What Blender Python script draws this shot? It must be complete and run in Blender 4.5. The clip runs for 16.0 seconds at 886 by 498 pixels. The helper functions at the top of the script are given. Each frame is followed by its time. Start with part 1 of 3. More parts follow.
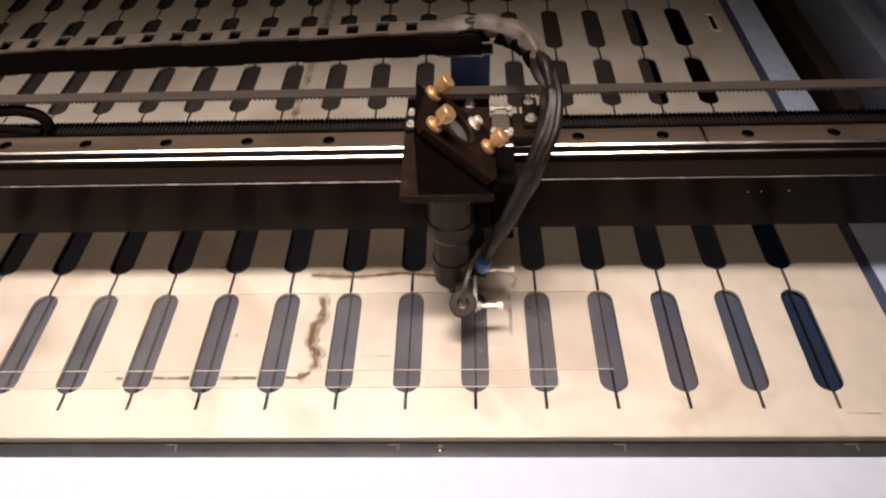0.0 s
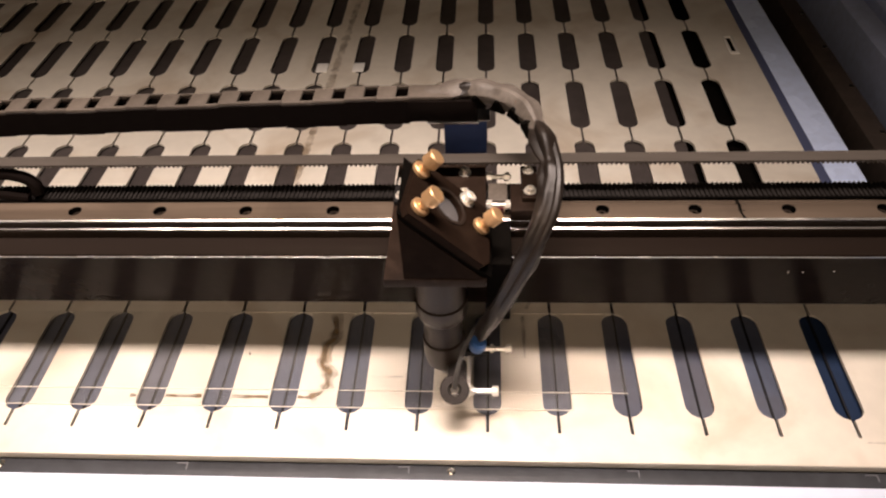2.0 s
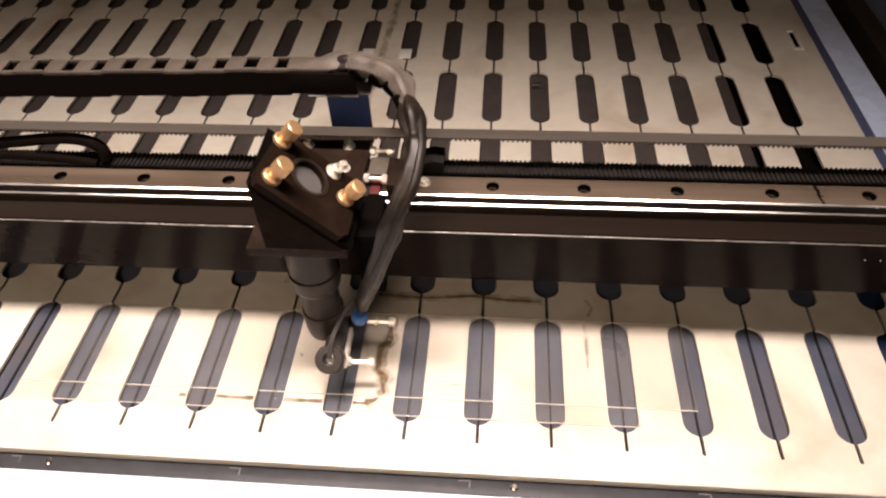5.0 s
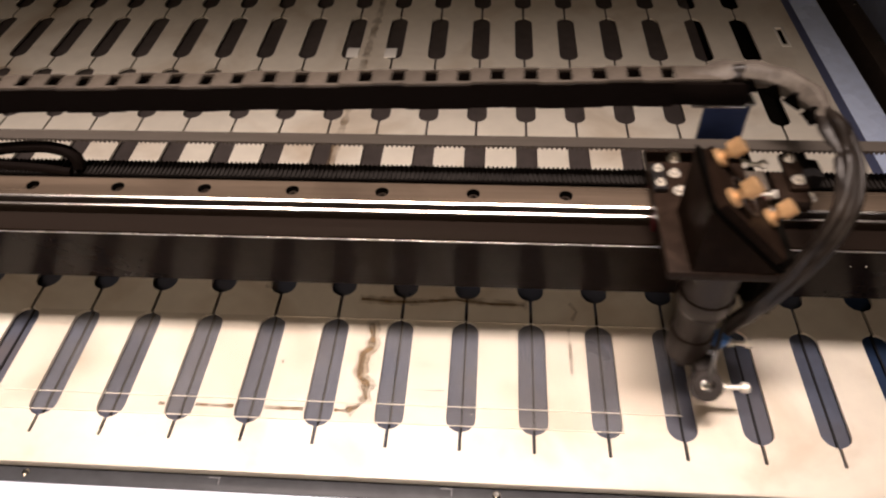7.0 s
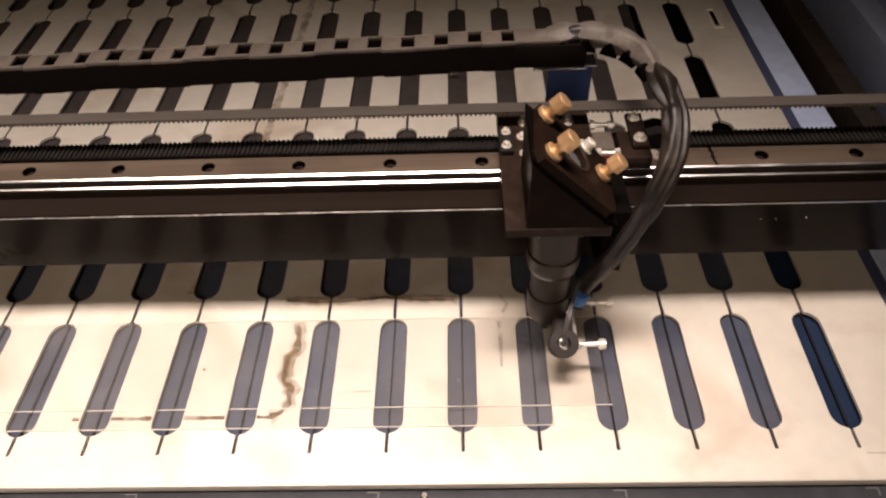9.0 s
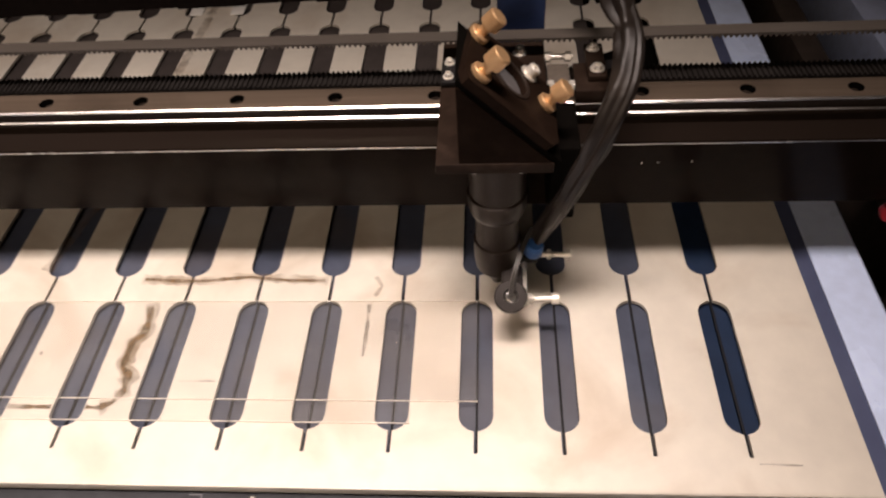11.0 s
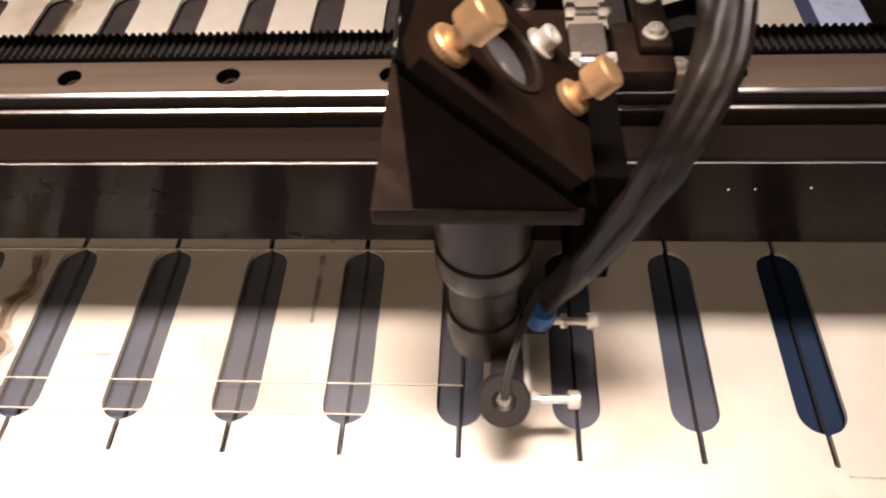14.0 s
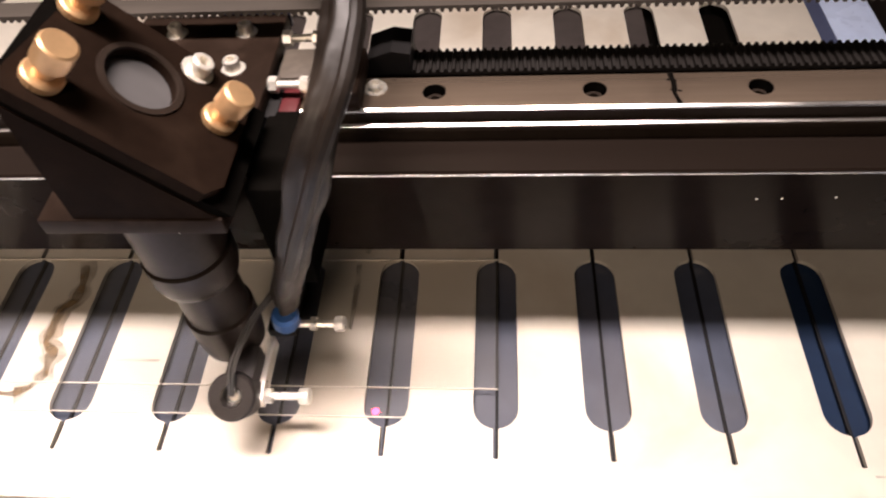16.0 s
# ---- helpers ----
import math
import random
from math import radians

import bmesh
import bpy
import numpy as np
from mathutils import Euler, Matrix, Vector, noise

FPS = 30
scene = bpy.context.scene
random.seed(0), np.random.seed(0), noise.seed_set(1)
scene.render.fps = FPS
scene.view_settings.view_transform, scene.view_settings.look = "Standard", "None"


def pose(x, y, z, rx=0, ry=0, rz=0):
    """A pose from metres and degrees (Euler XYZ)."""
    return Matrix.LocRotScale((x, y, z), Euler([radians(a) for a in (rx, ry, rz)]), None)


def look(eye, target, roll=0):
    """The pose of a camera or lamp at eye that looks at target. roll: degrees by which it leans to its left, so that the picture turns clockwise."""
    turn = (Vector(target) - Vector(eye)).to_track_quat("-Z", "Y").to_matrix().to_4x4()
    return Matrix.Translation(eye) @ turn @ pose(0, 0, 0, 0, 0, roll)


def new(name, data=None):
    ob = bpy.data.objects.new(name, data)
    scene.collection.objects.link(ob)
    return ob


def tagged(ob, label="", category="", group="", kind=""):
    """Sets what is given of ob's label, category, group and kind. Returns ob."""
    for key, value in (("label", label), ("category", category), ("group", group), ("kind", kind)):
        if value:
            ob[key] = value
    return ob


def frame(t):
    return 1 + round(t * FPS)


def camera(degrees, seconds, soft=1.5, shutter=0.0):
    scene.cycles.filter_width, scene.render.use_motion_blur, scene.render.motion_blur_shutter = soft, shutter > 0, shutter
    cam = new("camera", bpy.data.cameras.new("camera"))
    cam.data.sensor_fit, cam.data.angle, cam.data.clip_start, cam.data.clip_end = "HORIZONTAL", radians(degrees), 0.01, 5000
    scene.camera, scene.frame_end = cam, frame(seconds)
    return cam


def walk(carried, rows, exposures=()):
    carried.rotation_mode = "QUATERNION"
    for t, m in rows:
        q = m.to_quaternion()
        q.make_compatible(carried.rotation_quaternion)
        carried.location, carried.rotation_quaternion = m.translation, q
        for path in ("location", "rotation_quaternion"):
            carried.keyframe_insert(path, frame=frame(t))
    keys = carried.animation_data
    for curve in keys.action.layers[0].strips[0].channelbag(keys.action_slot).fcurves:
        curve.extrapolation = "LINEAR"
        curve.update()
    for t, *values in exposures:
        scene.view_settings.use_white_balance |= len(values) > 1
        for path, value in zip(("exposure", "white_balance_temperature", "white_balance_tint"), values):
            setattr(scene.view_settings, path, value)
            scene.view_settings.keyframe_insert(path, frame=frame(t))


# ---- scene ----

# ---- camera and its walk ----
cam = camera(64.3, 16.0, soft=2.2, shutter=0.4)
PATH = [
    (0, pose(-0.2548, -0.2617, 0.4365, 43.75, 1.84, 0.93)),
    (0.5, pose(-0.2508, -0.2572, 0.4352, 44.19, 2.29, 1.26)),
    (1, pose(-0.2497, -0.2595, 0.4377, 44.46, 2.20, 1.18)),
    (1.5, pose(-0.2553, -0.2585, 0.4399, 44.60, 1.73, 1.39)),
    (2, pose(-0.2525, -0.2596, 0.4376, 45.25, 2.34, 2.36)),
    (2.5, pose(-0.2576, -0.2594, 0.4382, 45.23, 1.94, 2.53)),
    (3, pose(-0.2621, -0.2575, 0.4379, 45.23, 1.89, 2.61)),
    (3.5, pose(-0.2710, -0.2548, 0.4389, 44.82, 1.61, 2.58)),
    (4, pose(-0.2821, -0.2480, 0.4352, 44.40, 1.64, 2.98)),
    (4.5, pose(-0.2928, -0.2399, 0.4349, 44.01, 1.81, 4.29)),
    (7, pose(-0.2822, -0.2234, 0.4352, 43.21, 1.84, 3.72)),
    (7.5, pose(-0.2826, -0.2215, 0.4343, 43.28, 1.72, 3.28)),
    (8, pose(-0.2746, -0.2174, 0.4304, 43.05, 1.31, 1.89)),
    (10.5, pose(-0.1726, -0.1972, 0.3972, 42.44, 2.32, -0.23)),
    (11, pose(-0.1402, -0.1770, 0.3751, 41.49, 3.18, 2.37)),
    (11.5, pose(-0.1322, -0.1402, 0.3326, 41.63, 1.49, 2.29)),
    (12, pose(-0.1258, -0.1047, 0.2974, 39.32, 2.75, 2.55)),
    (12.5, pose(-0.1335, -0.1128, 0.2831, 38.56, 2.85, 2.15)),
    (13, pose(-0.1320, -0.1104, 0.2822, 37.85, 2.78, 2.29)),
    (13.5, pose(-0.1347, -0.1093, 0.2822, 37.71, 2.49, 2.67)),
    (14, pose(-0.1378, -0.1092, 0.2836, 37.62, 2.75, 2.54)),
    (14.5, pose(-0.1408, -0.1135, 0.2873, 38.16, 2.83, 2.36)),
    (15, pose(-0.1421, -0.1203, 0.2888, 38.86, 3.24, 2.87)),
    (15.5, pose(-0.1444, -0.1218, 0.2905, 38.90, 3.54, 2.84)),
    (16, pose(-0.1489, -0.1189, 0.2936, 38.64, 3.48, 2.84)),
]
walk(cam, PATH, exposures=[
    (0.0, -0.68, 6500, 10), (0.5, -0.52, 6560, 10), (1.0, -0.38, 6600, 10), (2.0, -0.22, 6650, 10), (4.5, -0.15, 6600, 10), (7.5, -0.38, 6600, 10), (8.5, -0.40, 6560, 10),
    (10.5, -0.64, 6400, 10), (11.2, -0.60, 6450, 10), (12.0, -0.45, 6500, 10), (12.5, -0.54, 6500, 10), (13.0, -0.40, 6450, 10), (14.0, -0.06, 6420, 10), (16.0, 0.02, 6230, 10)])

# ---- where the laser head stands: seconds, x along the rail, y of the gantry ----
HEAD = [
    (0, -0.2987, 0.1525),
    (0.5, -0.3034, 0.1427),
    (1, -0.3025, 0.1242),
    (1.5, -0.2989, 0.1141),
    (2, -0.3125, 0.0971),
    (2.5, -0.3431, 0.0969),
    (3, -0.3730, 0.0976),
    (3.5, -0.4038, 0.0976),
    (4, -0.4343, 0.0976),
    (4.5, -0.4522, 0.1128),
    (4.7, -0.4515, 0.1245),
    (6.8, -0.2185, 0.1225),
    (7, -0.1809, 0.1216),
    (7.2, -0.1455, 0.1185),
    (7.5, -0.1418, 0.1157),
    (8, -0.1708, 0.1256),
    (8.2, -0.2240, 0.1285),
    (10.5, -0.1978, 0.1706),
    (11, -0.1693, 0.1703),
    (11.5, -0.1433, 0.1649),
    (12, -0.1432, 0.1416),
    (12.5, -0.1484, 0.1345),
    (13, -0.1422, 0.1233),
    (13.5, -0.1420, 0.0986),
    (14, -0.1722, 0.0958),
    (14.5, -0.2027, 0.0962),
    (15, -0.2337, 0.0952),
    (15.5, -0.2652, 0.0953),
    (16, -0.2972, 0.0959),
]

# ---- light ----
world = bpy.data.worlds.new("room_air")
scene.world = world
world.use_nodes = True
world.node_tree.nodes["Background"].inputs[0].default_value = (0.62, 0.72, 1.0, 1)
world.node_tree.nodes["Background"].inputs[1].default_value = 0.12


def area_lamp(name, eye, target, sx, sy, watts, colour):
    data = bpy.data.lights.new(name, "AREA")
    data.shape, data.size, data.size_y, data.energy, data.color = "RECTANGLE", sx, sy, watts, colour
    ob = new(name, data)
    ob.matrix_basis = look(eye, target)
    return ob


strip = area_lamp("lid_strip_light", (-0.460, 0.05, 0.95), (-0.460, 0.051, 0.0), 1.02, 0.10, 5.1, (1.0, 0.825, 0.75))
strip.data.spread = radians(60)
# Unseen fill, added to lift the shaded bed in front of the beam.
area_lamp("room_fill", (-0.85, -1.7, 1.30), (-0.54, 0.1, 0.0), 1.2, 0.9, 1.65, (1.0, 0.76, 0.57)).data.spread = radians(36)


# ---- materials ----
def material(name, colour, rough=0.5, metal=0.0, vary=0.15, scale=30.0, bump=0.0, bump_scale=200.0, stretch=(1, 1, 1),
             spec=0.5, rough_vary=0.1, dirt=None, dirt_amount=0.5, dirt_scale=8.0, random=0.0):
    m = bpy.data.materials.new(name)
    m.use_nodes = True
    nt = m.node_tree
    nodes, links = nt.nodes, nt.links
    b = nodes["Principled BSDF"]
    b.inputs["Metallic"].default_value = metal
    b.inputs["Specular IOR Level"].default_value = spec
    tc = nodes.new("ShaderNodeTexCoord")
    mp = nodes.new("ShaderNodeMapping")
    mp.inputs["Scale"].default_value = stretch
    links.new(tc.outputs["Object"], mp.inputs[0])
    n1 = nodes.new("ShaderNodeTexNoise")
    n1.inputs["Scale"].default_value, n1.inputs["Detail"].default_value = scale, 6
    links.new(mp.outputs[0], n1.inputs["Vector"])
    n2 = nodes.new("ShaderNodeTexNoise")
    n2.inputs["Scale"].default_value, n2.inputs["Detail"].default_value = scale * 7.3, 4
    links.new(mp.outputs[0], n2.inputs["Vector"])
    add = nodes.new("ShaderNodeMath")
    add.operation = "ADD"
    links.new(n1.outputs[0], add.inputs[0])
    links.new(n2.outputs[0], add.inputs[1])
    rng = nodes.new("ShaderNodeMapRange")
    rng.inputs[1].default_value, rng.inputs[2].default_value = 0.6, 1.4
    rng.inputs[3].default_value, rng.inputs[4].default_value = 1 - vary, 1 + vary
    links.new(add.outputs[0], rng.inputs[0])
    mul = nodes.new("ShaderNodeVectorMath")
    mul.operation = "SCALE"
    mul.inputs[0].default_value = colour
    links.new(rng.outputs[0], mul.inputs["Scale"])
    out = mul.outputs[0]
    if random:
        info = nodes.new("ShaderNodeObjectInfo")
        rr = nodes.new("ShaderNodeMapRange")
        rr.inputs[3].default_value, rr.inputs[4].default_value = 1 - random, 1 + random
        links.new(info.outputs["Random"], rr.inputs[0])
        mr = nodes.new("ShaderNodeVectorMath")
        mr.operation = "SCALE"
        links.new(out, mr.inputs[0])
        links.new(rr.outputs[0], mr.inputs["Scale"])
        out = mr.outputs[0]
    if dirt:
        n3 = nodes.new("ShaderNodeTexNoise")
        n3.inputs["Scale"].default_value, n3.inputs["Detail"].default_value = dirt_scale, 8
        n3.inputs["Distortion"].default_value = 0.6
        links.new(tc.outputs["Object"], n3.inputs["Vector"])
        dr = nodes.new("ShaderNodeMapRange")
        dr.inputs[1].default_value, dr.inputs[2].default_value = 0.5, 0.75
        dr.inputs[4].default_value = dirt_amount
        links.new(n3.outputs[0], dr.inputs[0])
        mix = nodes.new("ShaderNodeMix")
        mix.data_type = "RGBA"
        mix.inputs[7].default_value = (*dirt, 1)
        links.new(dr.outputs[0], mix.inputs[0])
        links.new(out, mix.inputs[6])
        out = mix.outputs[2]
    links.new(out, b.inputs["Base Color"])
    r2 = nodes.new("ShaderNodeMapRange")
    r2.inputs[1].default_value, r2.inputs[2].default_value = 0.3, 0.7
    r2.inputs[3].default_value, r2.inputs[4].default_value = max(0.02, rough - rough_vary), rough + rough_vary
    links.new(n1.outputs[0], r2.inputs[0])
    links.new(r2.outputs[0], b.inputs["Roughness"])
    if bump:
        n4 = nodes.new("ShaderNodeTexNoise")
        n4.inputs["Scale"].default_value, n4.inputs["Detail"].default_value = bump_scale, 3
        links.new(mp.outputs[0], n4.inputs["Vector"])
        bp = nodes.new("ShaderNodeBump")
        bp.inputs["Strength"].default_value, bp.inputs["Distance"].default_value = bump, 0.0005
        links.new(n4.outputs[0], bp.inputs["Height"])
        links.new(bp.outputs[0], b.inputs["Normal"])
    return m


def glowing(name, colour, strength):
    m = bpy.data.materials.new(name)
    m.use_nodes = True
    b = m.node_tree.nodes["Principled BSDF"]
    b.inputs["Base Color"].default_value = (*colour, 1)
    b.inputs["Emission Color"].default_value = (*colour, 1)
    b.inputs["Emission Strength"].default_value = strength
    return m


def stain(name, colour, cover, scale=90.0, least=0.0):
    """A thin deposit with gaps in it."""
    m = material(name, colour, 0.7, vary=0.3, scale=60)
    nt = m.node_tree
    n = nt.nodes.new("ShaderNodeTexNoise")
    n.inputs["Scale"].default_value, n.inputs["Detail"].default_value = scale, 5
    tc = nt.nodes.new("ShaderNodeTexCoord")
    nt.links.new(tc.outputs["Object"], n.inputs["Vector"])
    r = nt.nodes.new("ShaderNodeMapRange")
    r.inputs[1].default_value, r.inputs[2].default_value = 0.35, 0.65
    r.inputs[3].default_value, r.inputs[4].default_value = least, cover
    nt.links.new(n.outputs[0], r.inputs[0])
    nt.links.new(r.outputs[0], nt.nodes["Principled BSDF"].inputs["Alpha"])
    return m


M_PLATE = material("worn_bed_plate", (0.73, 0.68, 0.585), 0.45, 0.2, 0.08, 9, 0.05, 300, dirt=(0.36, 0.24, 0.13), dirt_amount=0.55, dirt_scale=10)
M_BLADE = material("dark_blade", (0.009, 0.0085, 0.009), 0.5, 0.2, 0.3, 40, random=0.3, spec=0.3)
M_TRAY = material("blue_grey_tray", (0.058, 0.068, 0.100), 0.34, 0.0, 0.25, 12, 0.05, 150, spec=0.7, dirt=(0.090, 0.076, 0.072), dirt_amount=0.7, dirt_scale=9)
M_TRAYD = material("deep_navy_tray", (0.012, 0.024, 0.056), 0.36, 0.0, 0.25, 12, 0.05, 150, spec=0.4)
# Base and dirt colours are browned for the reflection in the rear slots.
M_TRAYR = material("reflection_brown_tray", (0.052, 0.043, 0.040), 0.5, 0.0, 0.3, 12, 0.05, 150, spec=0.3, dirt=(0.030, 0.024, 0.022), dirt_amount=0.7, dirt_scale=5)
M_WHITE = material("white_painted_steel", (0.68, 0.75, 0.90), 0.35, 0.0, 0.05, 10, 0.03, 400)
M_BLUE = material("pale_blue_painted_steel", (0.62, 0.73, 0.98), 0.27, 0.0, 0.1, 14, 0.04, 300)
M_DARK = material("black_painted_steel", (0.010, 0.009, 0.009), 0.55, 0.0, 0.3, 20, 0.05, 300, spec=0.2)
# Flange's sloping inner edge, with its shade put into a darker blue.
M_EDGEB = material("shaded_blue_slope", (0.085, 0.10, 0.18), 0.4, 0.0, 0.1, 14, 0.04, 300)
M_GUIDE = material("dark_brown_guide_bar", (0.060, 0.046, 0.038), 0.5, 0.1, 0.3, 14, 0.04, 300, spec=0.3)
# Dimmer copy of the flange paint; the weaker light is in its colour.
M_BLUED = material("dimmed_blue_painted_steel", (0.46, 0.53, 0.74), 0.45, 0.0, 0.15, 14, 0.04, 300)
M_FRONT = material("dark_front_rail", (0.035, 0.037, 0.042), 0.5, 0.1, 0.35, 12, 0.05, 300, spec=0.3)
M_BEAM = material("brown_black_anodised_beam", (0.0128, 0.0084, 0.0062), 0.42, 0.1, 0.2, 15, 0.04, 400, (0.05, 1, 1), spec=0.20)
M_GLOSS = material("glossy_black_face", (0.0092, 0.0060, 0.0045), 0.20, 0.0, 0.3, 15, 0.0, spec=0.02, rough_vary=0.04)
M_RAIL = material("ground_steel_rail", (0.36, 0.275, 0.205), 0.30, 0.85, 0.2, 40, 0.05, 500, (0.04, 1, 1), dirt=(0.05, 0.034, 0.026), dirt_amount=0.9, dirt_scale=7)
# Brighter than the rail so its strips show the lamp's highlight lines.
M_SHINE = material("rail_highlight_metal", (0.90, 0.86, 0.80), 0.22, 1.0, 0.05, 40, rough_vary=0.05)
M_BELT = material("black_rubber_belt", (0.011, 0.009, 0.008), 0.6, 0.0, 0.25, 60, 0.1, 500, spec=0.25)
M_BELTBACK = material("worn_belt_back", (0.060, 0.051, 0.043), 0.55, 0.0, 0.2, 50, 0.1, 500, (0.1, 1, 1), spec=0.3)
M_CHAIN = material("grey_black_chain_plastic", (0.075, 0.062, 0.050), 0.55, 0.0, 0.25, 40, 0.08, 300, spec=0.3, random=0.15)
# Chain sides carry their shade as near-black; the loose cable shares it.
M_CHAINSIDE = material("shaded_chain_black_cable", (0.005, 0.0035, 0.003), 0.7, 0.0, 0.3, 40, spec=0.02)
M_ANOD = material("black_anodised_aluminium", (0.0120, 0.0072, 0.0050), 0.5, 0.0, 0.25, 35, 0.05, 500, spec=0.01, dirt=(0.030, 0.019, 0.013), dirt_amount=0.4, dirt_scale=45)
M_PLATEB = material("brown_black_carriage_plate", (0.020, 0.0127, 0.0092), 0.45, 0.05, 0.25, 30, 0.05, 500, spec=0.04, dirt=(0.06, 0.04, 0.03), dirt_amount=0.4, dirt_scale=60)
M_TUBE = material("black_lens_tube", (0.023, 0.0160, 0.0122), 0.38, 0.05, 0.2, 50, 0.04, 500, spec=0.16)
M_BRASS = material("brass_knob", (0.68, 0.43, 0.22), 0.42, 0.7, 0.08, 90, 0.05, 600)
M_STEEL = material("bright_zinc_steel", (0.78, 0.75, 0.70), 0.22, 1.0, 0.08, 80)
M_NICKEL = material("cream_nickel_bolt", (0.80, 0.76, 0.68), 0.3, 0.55, 0.06, 80)
M_MIRROR = material("grey_mirror", (0.24, 0.23, 0.23), 0.12, 0.6, 0.05, 20)
M_SLEEVE = material("black_cable_sleeve", (0.012, 0.0088, 0.0068), 0.42, 0.0, 0.35, 70, 0.35, 220, spec=0.28, dirt=(0.050, 0.039, 0.031), dirt_amount=0.7, dirt_scale=26)
M_WRAP = material("grey_crumpled_wrap", (0.105, 0.090, 0.076), 0.55, 0.0, 0.3, 60, 0.3, 250, spec=0.3, dirt=(0.035, 0.028, 0.023), dirt_amount=0.7, dirt_scale=40)
M_BLUEP = material("blue_plastic", (0.05, 0.15, 0.42), 0.35, 0.0, 0.15, 80)
M_NAVY = material("navy_painted_bracket", (0.022, 0.040, 0.115), 0.4, 0.0, 0.15, 40, spec=0.3)
M_REDP = material("red_plastic", (0.075, 0.005, 0.007), 0.5, 0.0, 0.1, 60)
M_REDB = material("bright_red_plastic", (0.42, 0.014, 0.028), 0.4, 0.0, 0.1, 60)
M_WIRE = material("grey_wire", (0.06, 0.055, 0.05), 0.4)
M_RING = material("grey_black_holder", (0.030, 0.025, 0.023), 0.42, 0.2, 0.2, 80, 0.05, 500, spec=0.3)
M_SOOT = stain("brown_soot", (0.11, 0.062, 0.024), 0.92)
M_SCORCH = stain("scorched_brown_film", (0.17, 0.108, 0.048), 0.9, 130, 0.30)
M_SMOKE = stain("thin_brown_smoke_film", (0.24, 0.16, 0.085), 0.5, 45)
M_SOOTL = stain("pale_brown_soot", (0.16, 0.10, 0.045), 0.5, 60)


def hazy_clear(name, haze, colour):
    """Clear plastic: sees through, mirrors faintly and scatters a little."""
    m = bpy.data.materials.new(name)
    m.use_nodes = True
    nt = m.node_tree
    nodes, links = nt.nodes, nt.links
    nodes.remove(nodes["Principled BSDF"])
    out = nodes["Material Output"]
    clear, gloss, dust = (nodes.new("ShaderNodeBsdf" + k) for k in ("Transparent", "Glossy", "Diffuse"))
    gloss.inputs["Roughness"].default_value = 0.12
    dust.inputs["Color"].default_value = (*colour, 1)
    tc, n = nodes.new("ShaderNodeTexCoord"), nodes.new("ShaderNodeTexNoise")
    n.inputs["Scale"].default_value, n.inputs["Detail"].default_value = 25, 6
    links.new(tc.outputs["Object"], n.inputs["Vector"])
    r = nodes.new("ShaderNodeMapRange")
    r.inputs[1].default_value, r.inputs[2].default_value = 0.3, 0.7
    r.inputs[3].default_value, r.inputs[4].default_value = haze * 0.5, haze * 1.5
    links.new(n.outputs[0], r.inputs[0])
    a, b = nodes.new("ShaderNodeMixShader"), nodes.new("ShaderNodeMixShader")
    links.new(r.outputs[0], a.inputs[0])
    links.new(clear.outputs[0], a.inputs[1])
    links.new(dust.outputs[0], a.inputs[2])
    b.inputs[0].default_value = 0.03
    links.new(a.outputs[0], b.inputs[1])
    links.new(gloss.outputs[0], b.inputs[2])
    links.new(b.outputs[0], out.inputs["Surface"])
    return m


M_CLEAR = hazy_clear("hazy_clear_plastic", 0.038, (0.62, 0.585, 0.53))
M_EDGE = material("cut_plastic_edge", (0.74, 0.69, 0.60), 0.4)
M_TICK = material("faded_paint_tick", (0.13, 0.13, 0.14), 0.5)
# Near-black: painted shade in gaps and recesses, plus matt black parts and ink.
M_VOID = material("shade_and_matt_black", (0.004, 0.0035, 0.003), 0.8, 0.0, 0.2, 40, spec=0.0)
# Dark copy of the rail steel, with side and hole shade painted in.
M_RAILSIDE = material("shaded_steel", (0.035, 0.025, 0.019), 0.4, 0.4, 0.2, 30, spec=0.3)
M_TAPE = material("pale_tape", (0.97, 0.95, 0.90), 0.15, 0.2, 0.04, 60)
M_WALL = material("plain_wall", (0.55, 0.55, 0.56), 0.8, 0.0, 0.06, 3)
M_FLAME = glowing("white_hot_flame", (1.0, 0.80, 0.56), 260.0)
M_DOT = glowing("red_laser_dot", (1.0, 0.03, 0.10), 13.0)


# ---- building helpers ----
def box(bm, x0, x1, y0, y1, z0, z1, bevel=0.0, turn=None):
    r = bmesh.ops.create_cube(bm, size=1)
    m = Matrix.Translation(((x0 + x1) / 2, (y0 + y1) / 2, (z0 + z1) / 2)) @ Matrix.Diagonal((x1 - x0, y1 - y0, z1 - z0, 1))
    bmesh.ops.transform(bm, matrix=m, verts=r["verts"])
    vs = r["verts"]
    if bevel:
        es = list({e for v in vs for e in v.link_edges})
        out = bmesh.ops.bevel(bm, geom=es, offset=bevel, segments=2, affect="EDGES", profile=0.5)
        vs = list({v for f in out["faces"] for v in f.verts} | {v for v in vs if v.is_valid})
    if turn:
        bmesh.ops.transform(bm, matrix=turn, verts=vs)
    return bm


